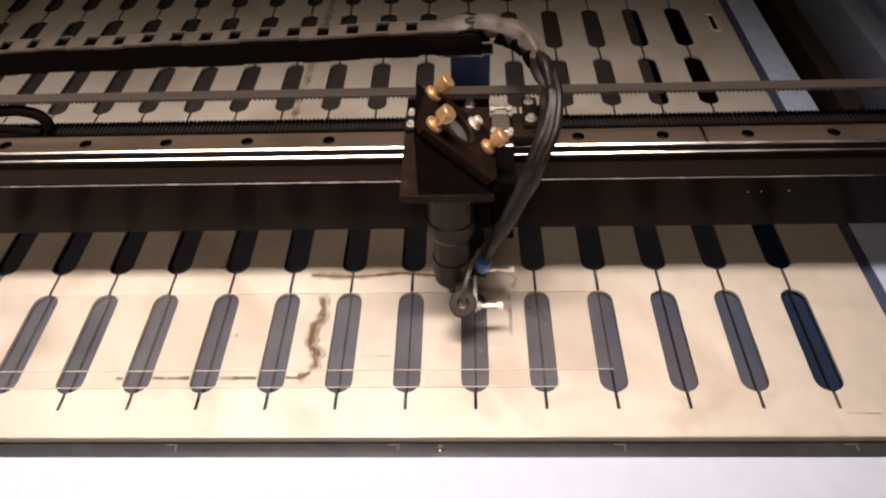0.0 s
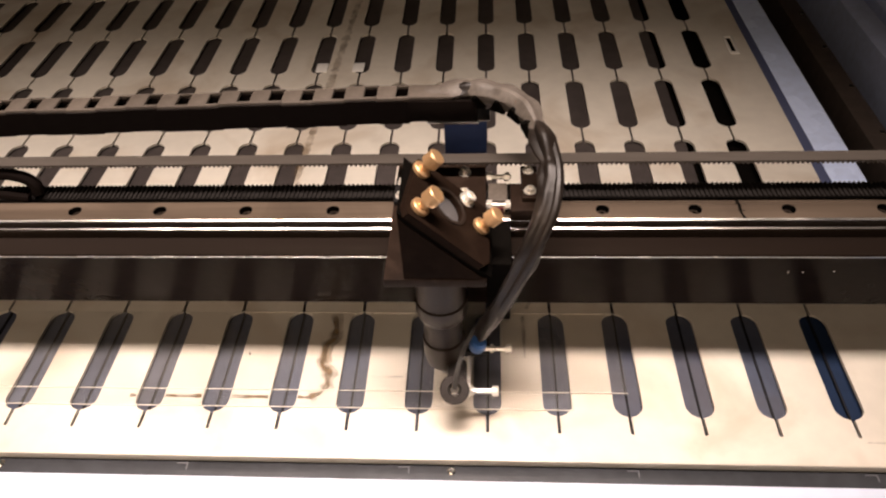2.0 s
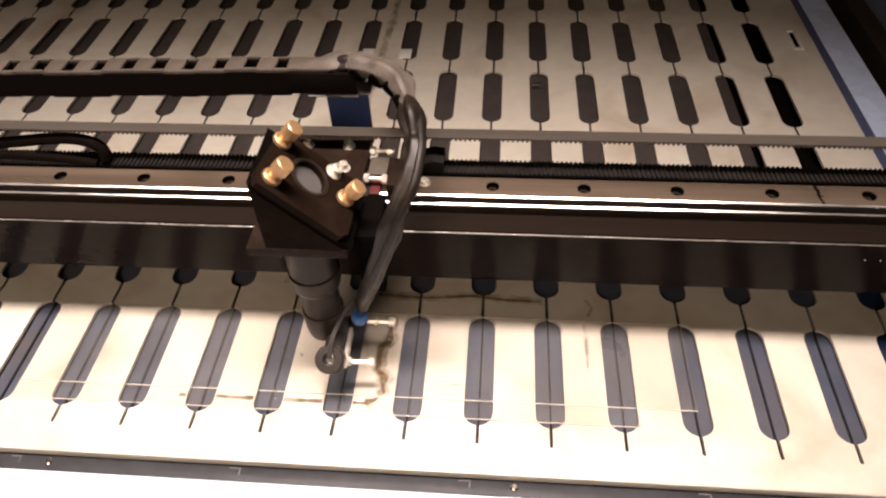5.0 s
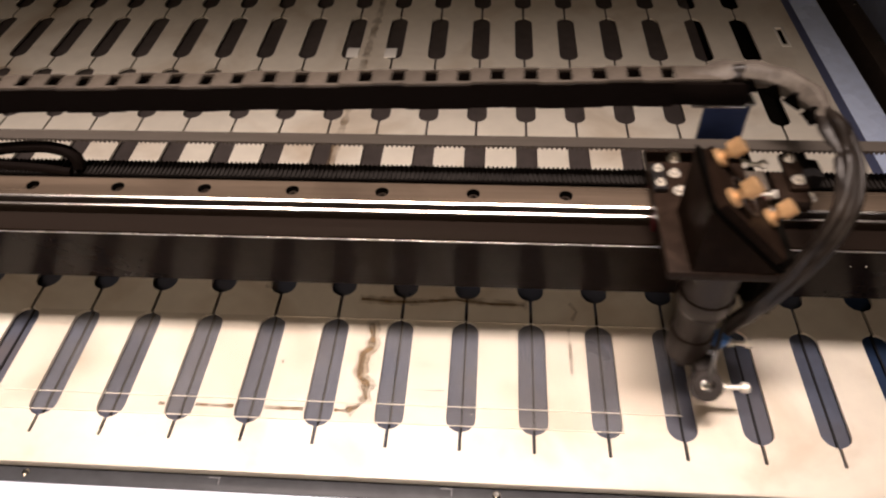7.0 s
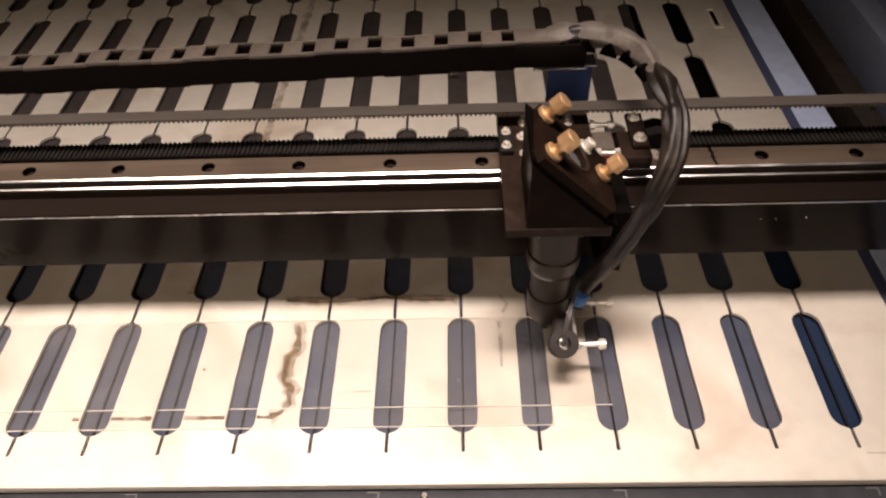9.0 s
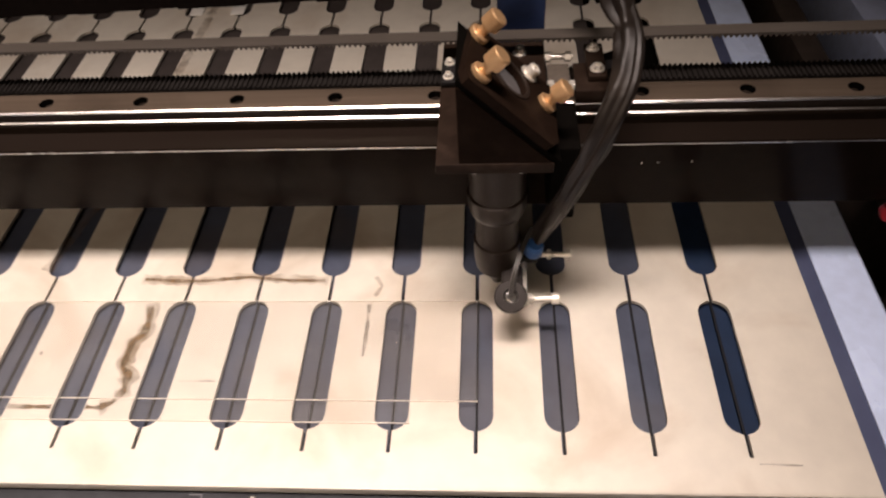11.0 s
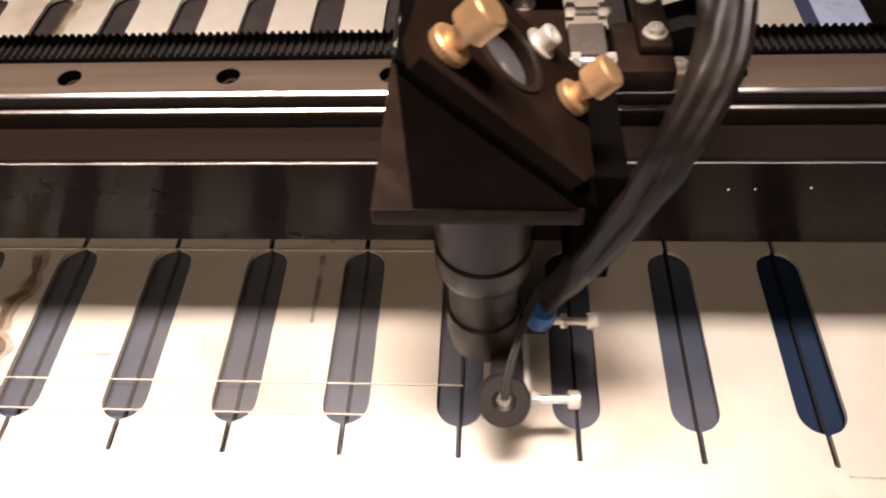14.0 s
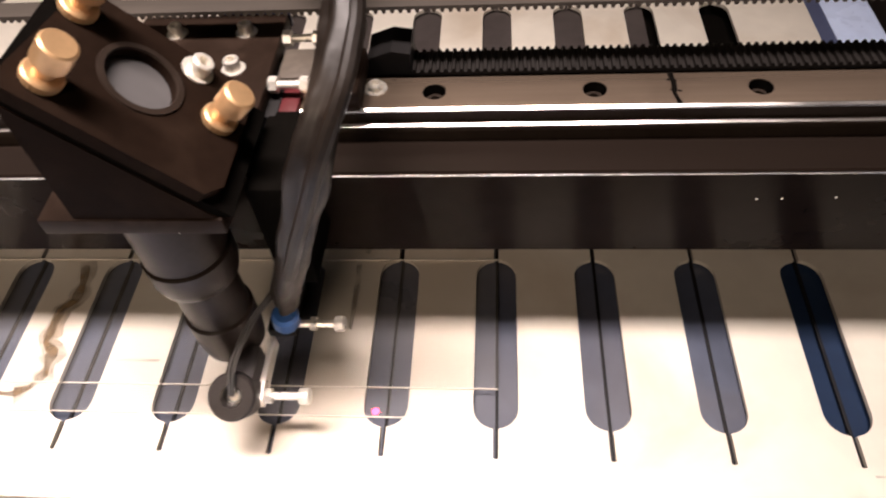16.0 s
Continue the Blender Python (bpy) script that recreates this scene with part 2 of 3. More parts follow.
def lathe(bm, rings, m=None, n=28, cap0=True, cap1=True):
    """Rings of (radius, height) turned about z, then placed by m."""
    m = m or Matrix()
    loops = []
    for r, z in rings:
        loops.append([bm.verts.new(m @ Vector((r * math.cos(2 * math.pi * k / n), r * math.sin(2 * math.pi * k / n), z))) for k in range(n)])
    for a, b in zip(loops, loops[1:]):
        for k in range(n):
            bm.faces.new((a[k], a[(k + 1) % n], b[(k + 1) % n], b[k]))
    if cap0:
        bm.faces.new(loops[0][::-1])
    if cap1:
        bm.faces.new(loops[-1])
    return bm


def axis(at, way, spin=0):
    """A pose at a point, with z along way."""
    return Matrix.Translation(at) @ Vector(way).to_track_quat("Z", "Y").to_matrix().to_4x4() @ pose(0, 0, 0, 0, 0, spin)


def smooth_path(pts, per=8):
    pts = [Vector(p) for p in pts]
    ext = [2 * pts[0] - pts[1]] + pts + [2 * pts[-1] - pts[-2]]
    out = []
    for i in range(1, len(ext) - 2):
        a, b, c, d = ext[i - 1:i + 3]
        for k in range(per):
            t = k / per
            out.append(0.5 * (2 * b + (c - a) * t + (2 * a - 5 * b + 4 * c - d) * t * t + (3 * b - a - 3 * c + d) * t ** 3))
    return out + [pts[-1]]


def tube(bm, pts, radius, n=14, flat=1.0, per=8, crease=0.0):
    """A tube along a smooth path; radius is a number or a function of 0..1."""
    path = smooth_path(pts, per)
    loops, side = [], Vector((0, 1, 0))
    for i, p in enumerate(path):
        d = (path[min(i + 1, len(path) - 1)] - path[max(i - 1, 0)]).normalized()
        side = (side - d * side.dot(d)).normalized()
        up = d.cross(side)
        r = radius(i / (len(path) - 1)) if callable(radius) else radius
        ring = []
        for k in range(n):
            a = 2 * math.pi * k / n
            q = r * (1 + crease * (0.6 * math.sin(3 * a + i * 0.045) + 0.5 * math.sin(5 * a - i * 0.03) + 0.8 * noise.noise(p * 90 + Vector((math.cos(a), math.sin(a), 0)))))
            ring.append(bm.verts.new(p + side * (q * math.cos(a)) + up * (q * flat * math.sin(a))))
        loops.append(ring)
    for a, b in zip(loops, loops[1:]):
        for k in range(n):
            bm.faces.new((a[k], a[(k + 1) % n], b[(k + 1) % n], b[k]))
    bm.faces.new(loops[0][::-1])
    bm.faces.new(loops[-1])
    return bm


def prism(bm, outline, y0, y1):
    """An outline of (x, z) pushed along y."""
    a = [bm.verts.new((x, y0, z)) for x, z in outline]
    b = [bm.verts.new((x, y1, z)) for x, z in outline]
    n = len(outline)
    bm.faces.new(a)
    bm.faces.new(b[::-1])
    for k in range(n):
        bm.faces.new((a[(k + 1) % n], a[k], b[k], b[(k + 1) % n]))
    return bm


def slab(bm, outline, x0, x1):
    """An outline of (y, z) pushed along x."""
    a = [bm.verts.new((x0, y, z)) for y, z in outline]
    b = [bm.verts.new((x1, y, z)) for y, z in outline]
    n = len(outline)
    bm.faces.new(a)
    bm.faces.new(b[::-1])
    for k in range(n):
        bm.faces.new((a[(k + 1) % n], a[k], b[k], b[(k + 1) % n]))
    return bm


def ribbon(bm, pts, width, z):
    """A flat strip with an uneven edge along points of (x, y)."""
    path = []
    for (x0, y0), (x1, y1) in zip(pts, pts[1:]):
        steps = max(2, int(math.hypot(x1 - x0, y1 - y0) / 0.0025))
        path += [Vector((x0 + (x1 - x0) * k / steps, y0 + (y1 - y0) * k / steps, z)) for k in range(steps)]
    path.append(Vector((*pts[-1], z)))
    prev = None
    for i, p in enumerate(path):
        d = (path[min(i + 1, len(path) - 1)] - path[max(i - 1, 0)]).normalized()
        s = Vector((-d.y, d.x, 0)) * width * (0.5 + 0.4 * noise.noise(p * 160))
        now = (bm.verts.new(p + s), bm.verts.new(p - s))
        if prev:
            bm.faces.new((prev[0], prev[1], now[1], now[0]))
        prev = now
    return bm


def finish(name, bm, mat, smooth=True):
    bmesh.ops.recalc_face_normals(bm, faces=bm.faces)
    me = bpy.data.meshes.new(name)
    bm.to_mesh(me)
    bm.free()
    me.materials.append(mat)
    if smooth:
        for p in me.polygons:
            p.use_smooth = True
        me.set_sharp_from_angle(angle=radians(28))
    return me


def part(name, bm, mat, parent=None, label="", smooth=True):
    ob = new(name, finish(name, bm, mat, smooth))
    ob.parent = parent
    return tagged(ob, label)


def thing(name, label, category, at=(0, 0, 0), group="", kind=""):
    ob = new(name)
    ob.empty_display_size = 0.02
    ob.location = at
    return tagged(ob, label, category, group, kind)


def structure(name, bm, mat, label, category, smooth=True):
    return tagged(part(name, bm, mat, None, "", smooth), label, category, kind="structure")


NB = bmesh.new

# ---- the bed: plate with slot columns ----
PITCH, SLOT, ROW, LINK = 0.05, 0.0945, 0.1162, 0.0012
Y_FIRST, HALF, COLS, ROWS = 0.0135, 0.0102, 21, 10
X_RIGHT, X_LEFT, Y_FRONT, Y_BACK = 0.065, -1.1, -0.0208, 1.25
Y_END = Y_FIRST + ROWS * ROW


def column_x(c):
    """The line of a slot column; the outermost one stands a little farther out."""
    return -c * PITCH + (0.002 if c == 0 else 0.0)


def half_width(y):
    if y < 0 or y > Y_END:
        return 0.0
    u = (y - Y_FIRST) % ROW if y >= Y_FIRST else 9.0
    if u > SLOT:
        return LINK
    e = min(u, SLOT - u)
    return max(LINK, HALF if e >= HALF else math.sqrt(max(0.0, HALF * HALF - (HALF - e) ** 2)))


def sample_rows():
    ys = [Y_FRONT, -0.0004, 0.0, Y_FIRST - 0.0001]
    for r in range(ROWS):
        a = Y_FIRST + r * ROW
        for k in range(7):
            ys.append(a + HALF * (1 - math.cos(math.pi / 2 * k / 6)))
        for k in range(6, -1, -1):
            ys.append(a + SLOT - HALF * (1 - math.cos(math.pi / 2 * k / 6)))
        ys.append(a + SLOT + 0.0001)
        ys.append(a + ROW - 0.0001)
    return [*ys, Y_END, Y_END + 0.0004, Y_BACK]


def bed_plate():
    bm = NB()
    ys = sample_rows()
    for c in range(COLS + 1):
        right = X_RIGHT if c == 0 else column_x(c - 1)
        left = X_LEFT if c == COLS else column_x(c)
        prev = None
        for y in ys:
            w = half_width(y)
            xr = right - (w if c else 0)
            xl = left + (w if c < COLS else 0)
            now = [bm.verts.new((x, y, z)) for x, z in ((xl, 0), (xr, 0), (xr, -0.0025), (xl, -0.0025))]
            if prev:
                for k in range(4):
                    if k in (0, 2) or w or prev_w or (k == 1 and c == 0) or (k == 3 and c == COLS):
                        bm.faces.new((prev[k], prev[(k + 1) % 4], now[(k + 1) % 4], now[k]))
            prev, prev_w = now, w
    bmesh.ops.remove_doubles(bm, verts=bm.verts, dist=0.00002)
    plate = structure("bed_plate", bm, M_PLATE, "cream worn metal bed plate with rows of long slots", "bed plate", smooth=False)
    bm = NB()
    box(bm, X_LEFT, X_RIGHT, Y_FRONT - 0.0016, Y_FRONT, -0.006, 0.0012, 0.0005)
    part("front_lip", bm, M_PLATE, plate, "bright folded front lip")
    return plate


plate = bed_plate()
Y_TRAY = Y_FIRST + ROW + SLOT + 0.011
bm = NB()
box(bm, X_LEFT, -0.034, Y_FRONT + 0.001, Y_TRAY, -0.009, -0.0045)
structure("tray_floor", bm, M_TRAY, "blue-grey painted tray under the slotted bed", "tray")
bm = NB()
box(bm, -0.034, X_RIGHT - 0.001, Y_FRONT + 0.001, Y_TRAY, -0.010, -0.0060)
structure("tray_side", bm, M_TRAYD, "deep navy right-hand part of the tray floor", "tray")
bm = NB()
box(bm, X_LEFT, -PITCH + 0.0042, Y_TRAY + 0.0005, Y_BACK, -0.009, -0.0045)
structure("tray_floor_rear", bm, M_TRAYR, "rear tray under the slotted bed, browned for its reflection", "tray")
# Black sheet put in for the shadow inside the right rear slots.
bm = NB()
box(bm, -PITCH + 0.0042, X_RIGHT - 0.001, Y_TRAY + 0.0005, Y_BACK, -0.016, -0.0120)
structure("tray_shade", bm, M_VOID, "black sheet painting the shadow within the right rear slots", "tray")
slats = thing("support_blades", "dark thin support blades standing under the bed plate", "blades", (0, 0, -0.0032))
for c in range(COLS):
    bm = NB()
    box(bm, -0.0007, 0.0007, 0.001, Y_FIRST + SLOT + 0.011, -0.0016, 0.0)
    ob = part("blade", bm, M_BLADE, slats)
    ob.location = (column_x(c) + 0.0005, 0, 0)


# ---- front rail, white sill, right-hand flange ----
bm = NB()
box(bm, X_LEFT, 0.30, -0.0335, Y_FRONT - 0.0020, -0.030, -0.006, 0.0008)
front_rail = structure("front_rail", bm, M_FRONT, "dark grey front rail with small screws", "rail")
for k in range(4):
    bm = NB()
    lathe(bm, [(0.0026, 0.0), (0.0026, 0.0010), (0.0016, 0.0019)], pose(0.0425 - 0.317 * k, -0.0272, -0.006))
    part("screw", bm, M_STEEL, front_rail, "small bright round-head screw")
for k in range(7):
    bm = NB()
    box(bm, -0.0045, 0.0035, -0.0004, 0.0004, 0, 0.0006)
    box(bm, 0.0025, 0.0033, -0.0045, 0.0, 0, 0.0006)
    ob = part("tick_mark", bm, M_TICK, front_rail, "pale corner tick")
    ob.location = (-0.152 - 0.1545 * (k - 1), -0.0245, -0.0059)
bm = NB()
box(bm, X_LEFT, 0.45, -0.75, -0.0338, -0.035, -0.004, 0.002)
structure("front_sill", bm, M_WHITE, "white painted steel front sill of the machine", "sill")
bm = NB()
prism(bm, [(0.0768, -0.030), (0.0768, -0.0022), (0.0775, -0.0018), (0.1085, -0.0018), (0.1110, -0.004), (0.1110, -0.030)], -0.0338, Y_BACK)
flange = structure("side_flange", bm, M_BLUE, "pale blue-white painted steel side flange", "flange")
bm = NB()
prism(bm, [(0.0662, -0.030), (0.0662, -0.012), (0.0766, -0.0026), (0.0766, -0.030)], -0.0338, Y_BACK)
part("folded_edge", bm, M_EDGEB, flange, "blue folded inner edge, darkened for the shade on its slope")
bm = NB()
box(bm, 0.1110, 0.60, -0.0338, Y_BACK, -0.075, -0.070)
structure("side_channel", bm, M_DARK, "black side channel floor", "channel")
bm = NB()
box(bm, 0.153, 0.178, -0.02, Y_BACK, -0.069, -0.022, 0.002)
side_guide = structure("side_guide", bm, M_GUIDE, "dark brown side guide bar", "guide bar")
for k in range(14):
    bm = NB()
    lathe(bm, [(0.003, 0), (0.003, 0.001)], pose(0.172, 0.02 + 0.09 * k, -0.022))
    part("screw", bm, M_STEEL, side_guide)
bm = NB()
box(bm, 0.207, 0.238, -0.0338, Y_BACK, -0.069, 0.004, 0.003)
structure("outer_flange", bm, M_BLUED, "blue painted outer side flange, dimmed for the weaker light", "flange")
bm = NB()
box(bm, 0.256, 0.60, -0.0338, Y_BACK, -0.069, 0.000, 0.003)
structure("outer_side_panel", bm, M_BLUED, "blue painted outer side panel, dimmed for the weaker light", "panel")
bm = NB()
box(bm, X_LEFT - 0.02, 0.6, Y_BACK, Y_BACK + 0.02, -0.07, 0.35)
structure("wall_back", bm, M_DARK, "black rear wall of the machine", "wall")
bm = NB()
box(bm, X_LEFT - 0.02, X_LEFT, -0.75, Y_BACK, -0.07, 0.35)
structure("wall_left", bm, M_DARK, "dark left wall of the machine", "wall")
for nm, b in (("wall_room_left", (-2.6, -2.5, -2.5, 2.5)), ("wall_room_right", (2.4, 2.5, -2.5, 2.5)), ("wall_room_front", (-2.5, 2.4, -2.6, -2.5)), ("wall_room_back", (-2.5, 2.4, 2.5, 2.6))):
    bm = NB()
    box(bm, *b, -0.9, 2.5)
    structure(nm, bm, M_WALL, "plain grey room wall", "wall")
bm = NB()
box(bm, -2.6, 2.5, -2.6, 2.6, 2.5, 2.6)
structure("ceiling", bm, M_WALL, "plain grey room ceiling", "ceiling")
bm = NB()
box(bm, -2.6, 2.5, -2.6, 2.6, -1.0, -0.9)
structure("floor", bm, M_WALL, "plain grey room floor", "floor")


bm = NB()
box(bm, X_LEFT - 0.02, 0.60, -0.75, Y_BACK + 0.02, -0.90, -0.076, 0.004)
structure("machine_base", bm, M_DARK, "black steel base cabinet of the machine", "cabinet")


# ---- the gantry: beam, rail, belt ----
gantry = thing("gantry", "dark gantry beam with a ground steel linear rail on top", "gantry")
GX0, GX1 = -1.08, 0.30
bm = NB()
slab(bm, [(-0.0275, 0.1052), (0.0340, 0.1052), (0.0340, 0.0460), (-0.0140, 0.0460)], GX0, GX1)
part("beam", bm, M_BEAM, gantry, "brown-black anodised beam")
bm = NB()
slab(bm, [(-0.0300, 0.1055), (-0.0276, 0.1055), (-0.0146, 0.0452), (-0.0170, 0.0452)], GX0, GX1)
part("front_panel", bm, M_GLOSS, gantry, "glossy black front panel")
bm = NB()
box(bm, GX0, GX1, -0.0305, -0.0297, 0.1056, 0.1062, 0.0001)
part("edge_strip", bm, M_STEEL, gantry, "bare metal edge line")

HOLE0, HP = -0.052, 0.0607


def rail_mesh():
    bm = NB()
    w, zt, zb = 0.0100, 0.1207, 0.1044
    rows = [(-w, zb), (-w, zb + 0.0052), (-w + 0.0022, zb + 0.0068), (-w + 0.0022, zb + 0.0098), (-w, zb + 0.0114), (-w, zt - 0.0014), (-w + 0.0012, zt)]
    loop = rows + [(-y, z) for y, z in reversed(rows)]
    a = [bm.verts.new((GX0, y, z)) for y, z in loop]
    b = [bm.verts.new((GX1 - 0.02, y, z)) for y, z in loop]
    for k in range(len(loop)):
        if k == len(rows) - 1:
            continue
        j = (k + 1) % len(loop)
        bm.faces.new((a[k], a[j], b[j], b[k]))
    bm.faces.new(a)
    bm.faces.new(b)
    return bm


def rail_top_mesh():
    bm = NB()
    w, zt = 0.0100, 0.1207
    wt, n = w - 0.0012, 20
    xs = [HOLE0 + HP * k for k in range(5, -18, -1)]
    for x in xs:
        ring, rim, low = [], [], []
        for k in range(n):
            c, s = math.cos(2 * math.pi * k / n), math.sin(2 * math.pi * k / n)
            f = 1 / max(abs(c) / (HP / 2), abs(s) / wt)
            ring.append(bm.verts.new((x + 0.0046 * c, 0.0046 * s, zt)))
            low.append(bm.verts.new((x + 0.0044 * c, 0.0044 * s, zt - 0.0085)))
            rim.append(bm.verts.new((x + c * f, s * f, zt)))
        for k in range(n):
            j = (k + 1) % n
            bm.faces.new((ring[k], ring[j], rim[j], rim[k]))
            bm.faces.new((low[k], low[j], ring[j], ring[k]))
        bm.faces.new(low)
        for sx, sy in ((1, 1), (-1, 1), (-1, -1), (1, -1)):
            cv = bm.verts.new((x + sx * HP / 2, sy * wt, zt))
            near = sorted((v for v in rim if (v.co.x - x) * sx > -1e-6 and v.co.y * sy > -1e-6), key=lambda v: (v.co - cv.co).length)[:2]
            bm.faces.new((cv, near[0], near[1]))
    bmesh.ops.remove_doubles(bm, verts=bm.verts, dist=0.00002)
    return bm


part("rail_body", rail_mesh(), M_RAILSIDE, gantry, "grooved rail body, darkened for the shade on its sides")
part("rail_top", rail_top_mesh(), M_RAIL, gantry, "ground steel rail face with countersunk holes")
# Tilted strips added along the rail in place of its highlights.
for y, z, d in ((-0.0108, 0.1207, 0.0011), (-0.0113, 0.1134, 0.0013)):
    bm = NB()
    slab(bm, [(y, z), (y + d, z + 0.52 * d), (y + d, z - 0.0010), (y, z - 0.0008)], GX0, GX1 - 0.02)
    part("rail_edge", bm, M_SHINE, gantry, "bearing track strip, brightened for the lamp's highlight", smooth=False)
for k in range(5, -18, -1):
    bm = NB()
    lathe(bm, [(0.0036, 0), (0.0036, 0.004), (0.0030, 0.0045), (0.0018, 0.0045), (0.0018, 0.002)], pose(HOLE0 + HP * k, 0, 0.1128), 14)
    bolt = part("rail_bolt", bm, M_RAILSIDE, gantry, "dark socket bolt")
    # Black lining paints the shade inside the bolt hole.
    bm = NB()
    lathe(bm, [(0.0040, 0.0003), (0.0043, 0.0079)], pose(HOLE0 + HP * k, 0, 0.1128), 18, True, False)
    part("bore", bm, M_VOID, bolt, "black lining that paints the shade round the bolt")
bm = NB()
ribbon(bm, [(-0.0840, 0.0095), (-0.0832, 0.003), (-0.0838, -0.003), (-0.0825, -0.0095)], 0.0020, 0.1209)
ribbon(bm, [(-0.0855, 0.005), (-0.082, 0.004)], 0.0009, 0.1209)
ribbon(bm, [(-0.0852, -0.001), (-0.081, -0.002)], 0.0009, 0.1209)
part("pen_mark", bm, M_VOID, gantry, "black hand-drawn pen mark")


def belt_strand(z, teeth_up, y0=0.0185):
    bm = NB()
    box(bm, GX0, GX1, y0, 0.0325, z - 0.0007, z + 0.0007)
    s = 1 if teeth_up else -1
    step = 0.0032
    for k in range(int((GX1 - GX0) / step)):
        x = GX0 + k * step
        a, b = z + s * 0.0007, z + s * 0.0021
        prof = ((x, a), (x + 0.0004, b), (x + 0.0015, b), (x + 0.0019, a))
        f = [bm.verts.new((px, y0, pz)) for px, pz in prof]
        g = [bm.verts.new((px, 0.0325, pz)) for px, pz in prof]
        bm.faces.new(f)
        bm.faces.new(g)
        for i in range(3):
            bm.faces.new((f[i], f[i + 1], g[i + 1], g[i]))
    return bm


part("belt_lower_run", belt_strand(0.1150, True), M_BELT, gantry, "black toothed belt run", smooth=False)
part("belt_upper_run", belt_strand(0.1427, False, 0.0225), M_BELTBACK, gantry, "worn grey-brown belt back", smooth=False)
bm = NB()
tube(bm, [(-0.95, 0.027, 0.1195), (-0.70, 0.027, 0.1240), (-0.61, 0.026, 0.1330), (-0.585, 0.025, 0.1320), (-0.575, 0.023, 0.1265), (-0.574, 0.021, 0.1190)], 0.0044, 10)
tube(bm, [(-0.95, 0.014, 0.124), (-0.70, 0.014, 0.1275), (-0.61, 0.013, 0.1260), (-0.575, 0.012, 0.1225)], 0.0030, 8)
part("loose_cable", bm, M_CHAINSIDE, gantry, "black cable bundle lying by the belt")
for x, z in ((-0.0507, 0.0882), (-0.0412, 0.0884), (-0.0217, 0.0892)):
    y = -0.0300 + (0.1055 - z) * 0.2156
    bm = NB()
    box(bm, x - 0.0004, x + 0.0004, y - 0.0004, y + 0.0002, z - 0.0005, z + 0.0005)
    part("paint_chip", bm, M_STEEL, gantry, "tiny bright chip")
for k in range(6):
    bm = NB()
    box(bm, -0.0009, 0.0009, -0.0006, 0.0006, 0, 0.0004)
    ob = part("metal_fleck", bm, M_STEEL, gantry, "tiny bright fleck")
    ob.location = (0.03 - 0.19 * k + 0.02 * math.sin(k * 5), -0.0128 - 0.001 * (k % 2), 0.1043)


# ---- the cable chain ----
chain = thing("cable_chain", "grey-black plastic cable chain above the gantry belt", "cable chain")
LP, CY0, CY1, CZ = 0.0213, 0.036, 0.053, 0.1660


def chain_link_top():
    bm = NB()
    box(bm, -0.0007, LP * 0.57, 0.0012, CY1 - CY0 - 0.0016, 0.0174, 0.0200, 0.0006)
    box(bm, -0.0007, LP + 0.0003, CY1 - CY0 - 0.0018, CY1 - CY0 - 0.0006, 0.0172, 0.0198, 0.0006)
    box(bm, -0.0007, LP + 0.0003, 0.0004, 0.0028, 0.0172, 0.0199, 0.0006)
    return finish("crossbar", bm, M_CHAIN)


def chain_link_side(far):
    bm = NB()
    o = CY1 - CY0 - 0.0026 if far else 0.0
    prof = [(-0.0010, 0.0005), (0.0, 0.0), (LP - 0.0016, 0.0), (LP - 0.0006, 0.0014), (LP - 0.0006, 0.0160), (LP - 0.0016, 0.0172), (0.0, 0.0172), (-0.0010, 0.0165)]
    prism(bm, prof, o, o + 0.0026)
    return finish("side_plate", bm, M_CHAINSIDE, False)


def chain_link_base():
    bm = NB()
    box(bm, 0.0, LP * 0.8, 0.0028, CY1 - CY0 - 0.0028, 0.0, 0.0022, 0.0004)
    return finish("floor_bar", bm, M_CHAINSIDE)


pieces = (("crossbar", chain_link_top()), ("side_plate", chain_link_side(False)), ("side_plate", chain_link_side(True)), ("floor_bar", chain_link_base()))
for k in range(46):
    x = 0.012 - LP * (k + 1)
    z = CZ + 0.026 * (x - 0.012) + 0.0006 * math.sin(k * 1.7)
    for nm, me in pieces:
        ob = new(nm, me)
        ob.parent = chain
        ob.matrix_basis = pose(x, CY0, z, 0, -1.5, 0)
bm = NB()
box(bm, 0.010, 0.040, 0.0368, 0.0520, 0.1832, 0.1862, 0.0010)
part("end_bracket", bm, M_CHAIN, chain, "grey end piece")
bm = NB()
box(bm, 0.010, 0.056, 0.0352, 0.0380, 0.1676, 0.1835, 0.0010)
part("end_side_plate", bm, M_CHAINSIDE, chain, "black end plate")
bm = NB()
box(bm, 0.0225, 0.0565, 0.0345, 0.0385, 0.1661, 0.1675, 0.0002)
part("bracket_edge", bm, M_STEEL, chain, "bright bare metal bracket edge")


# ---- the laser head ----
head = thing("laser_head", "black laser head with brass mirror knobs and a lens tube", "laser head")
BT = 0.1306
bm = NB()
box(bm, 0.0, 0.0615, -0.0735, 0.0400, BT - 0.0068, BT, 0.0007)
part("base_plate", bm, M_PLATEB, head, "brown-black carriage plate with worn edges")
bm = NB()
box(bm, 0.004, 0.066, -0.0165, -0.0106, 0.1045, 0.1236, 0.0010)
box(bm, 0.004, 0.066, 0.0106, 0.0165, 0.1045, 0.1236, 0.0010)
box(bm, 0.004, 0.066, -0.0165, 0.0165, 0.1210, 0.1237, 0.0008)
part("carriage_block", bm, M_DARK, head, "black bearing carriage on the rail")
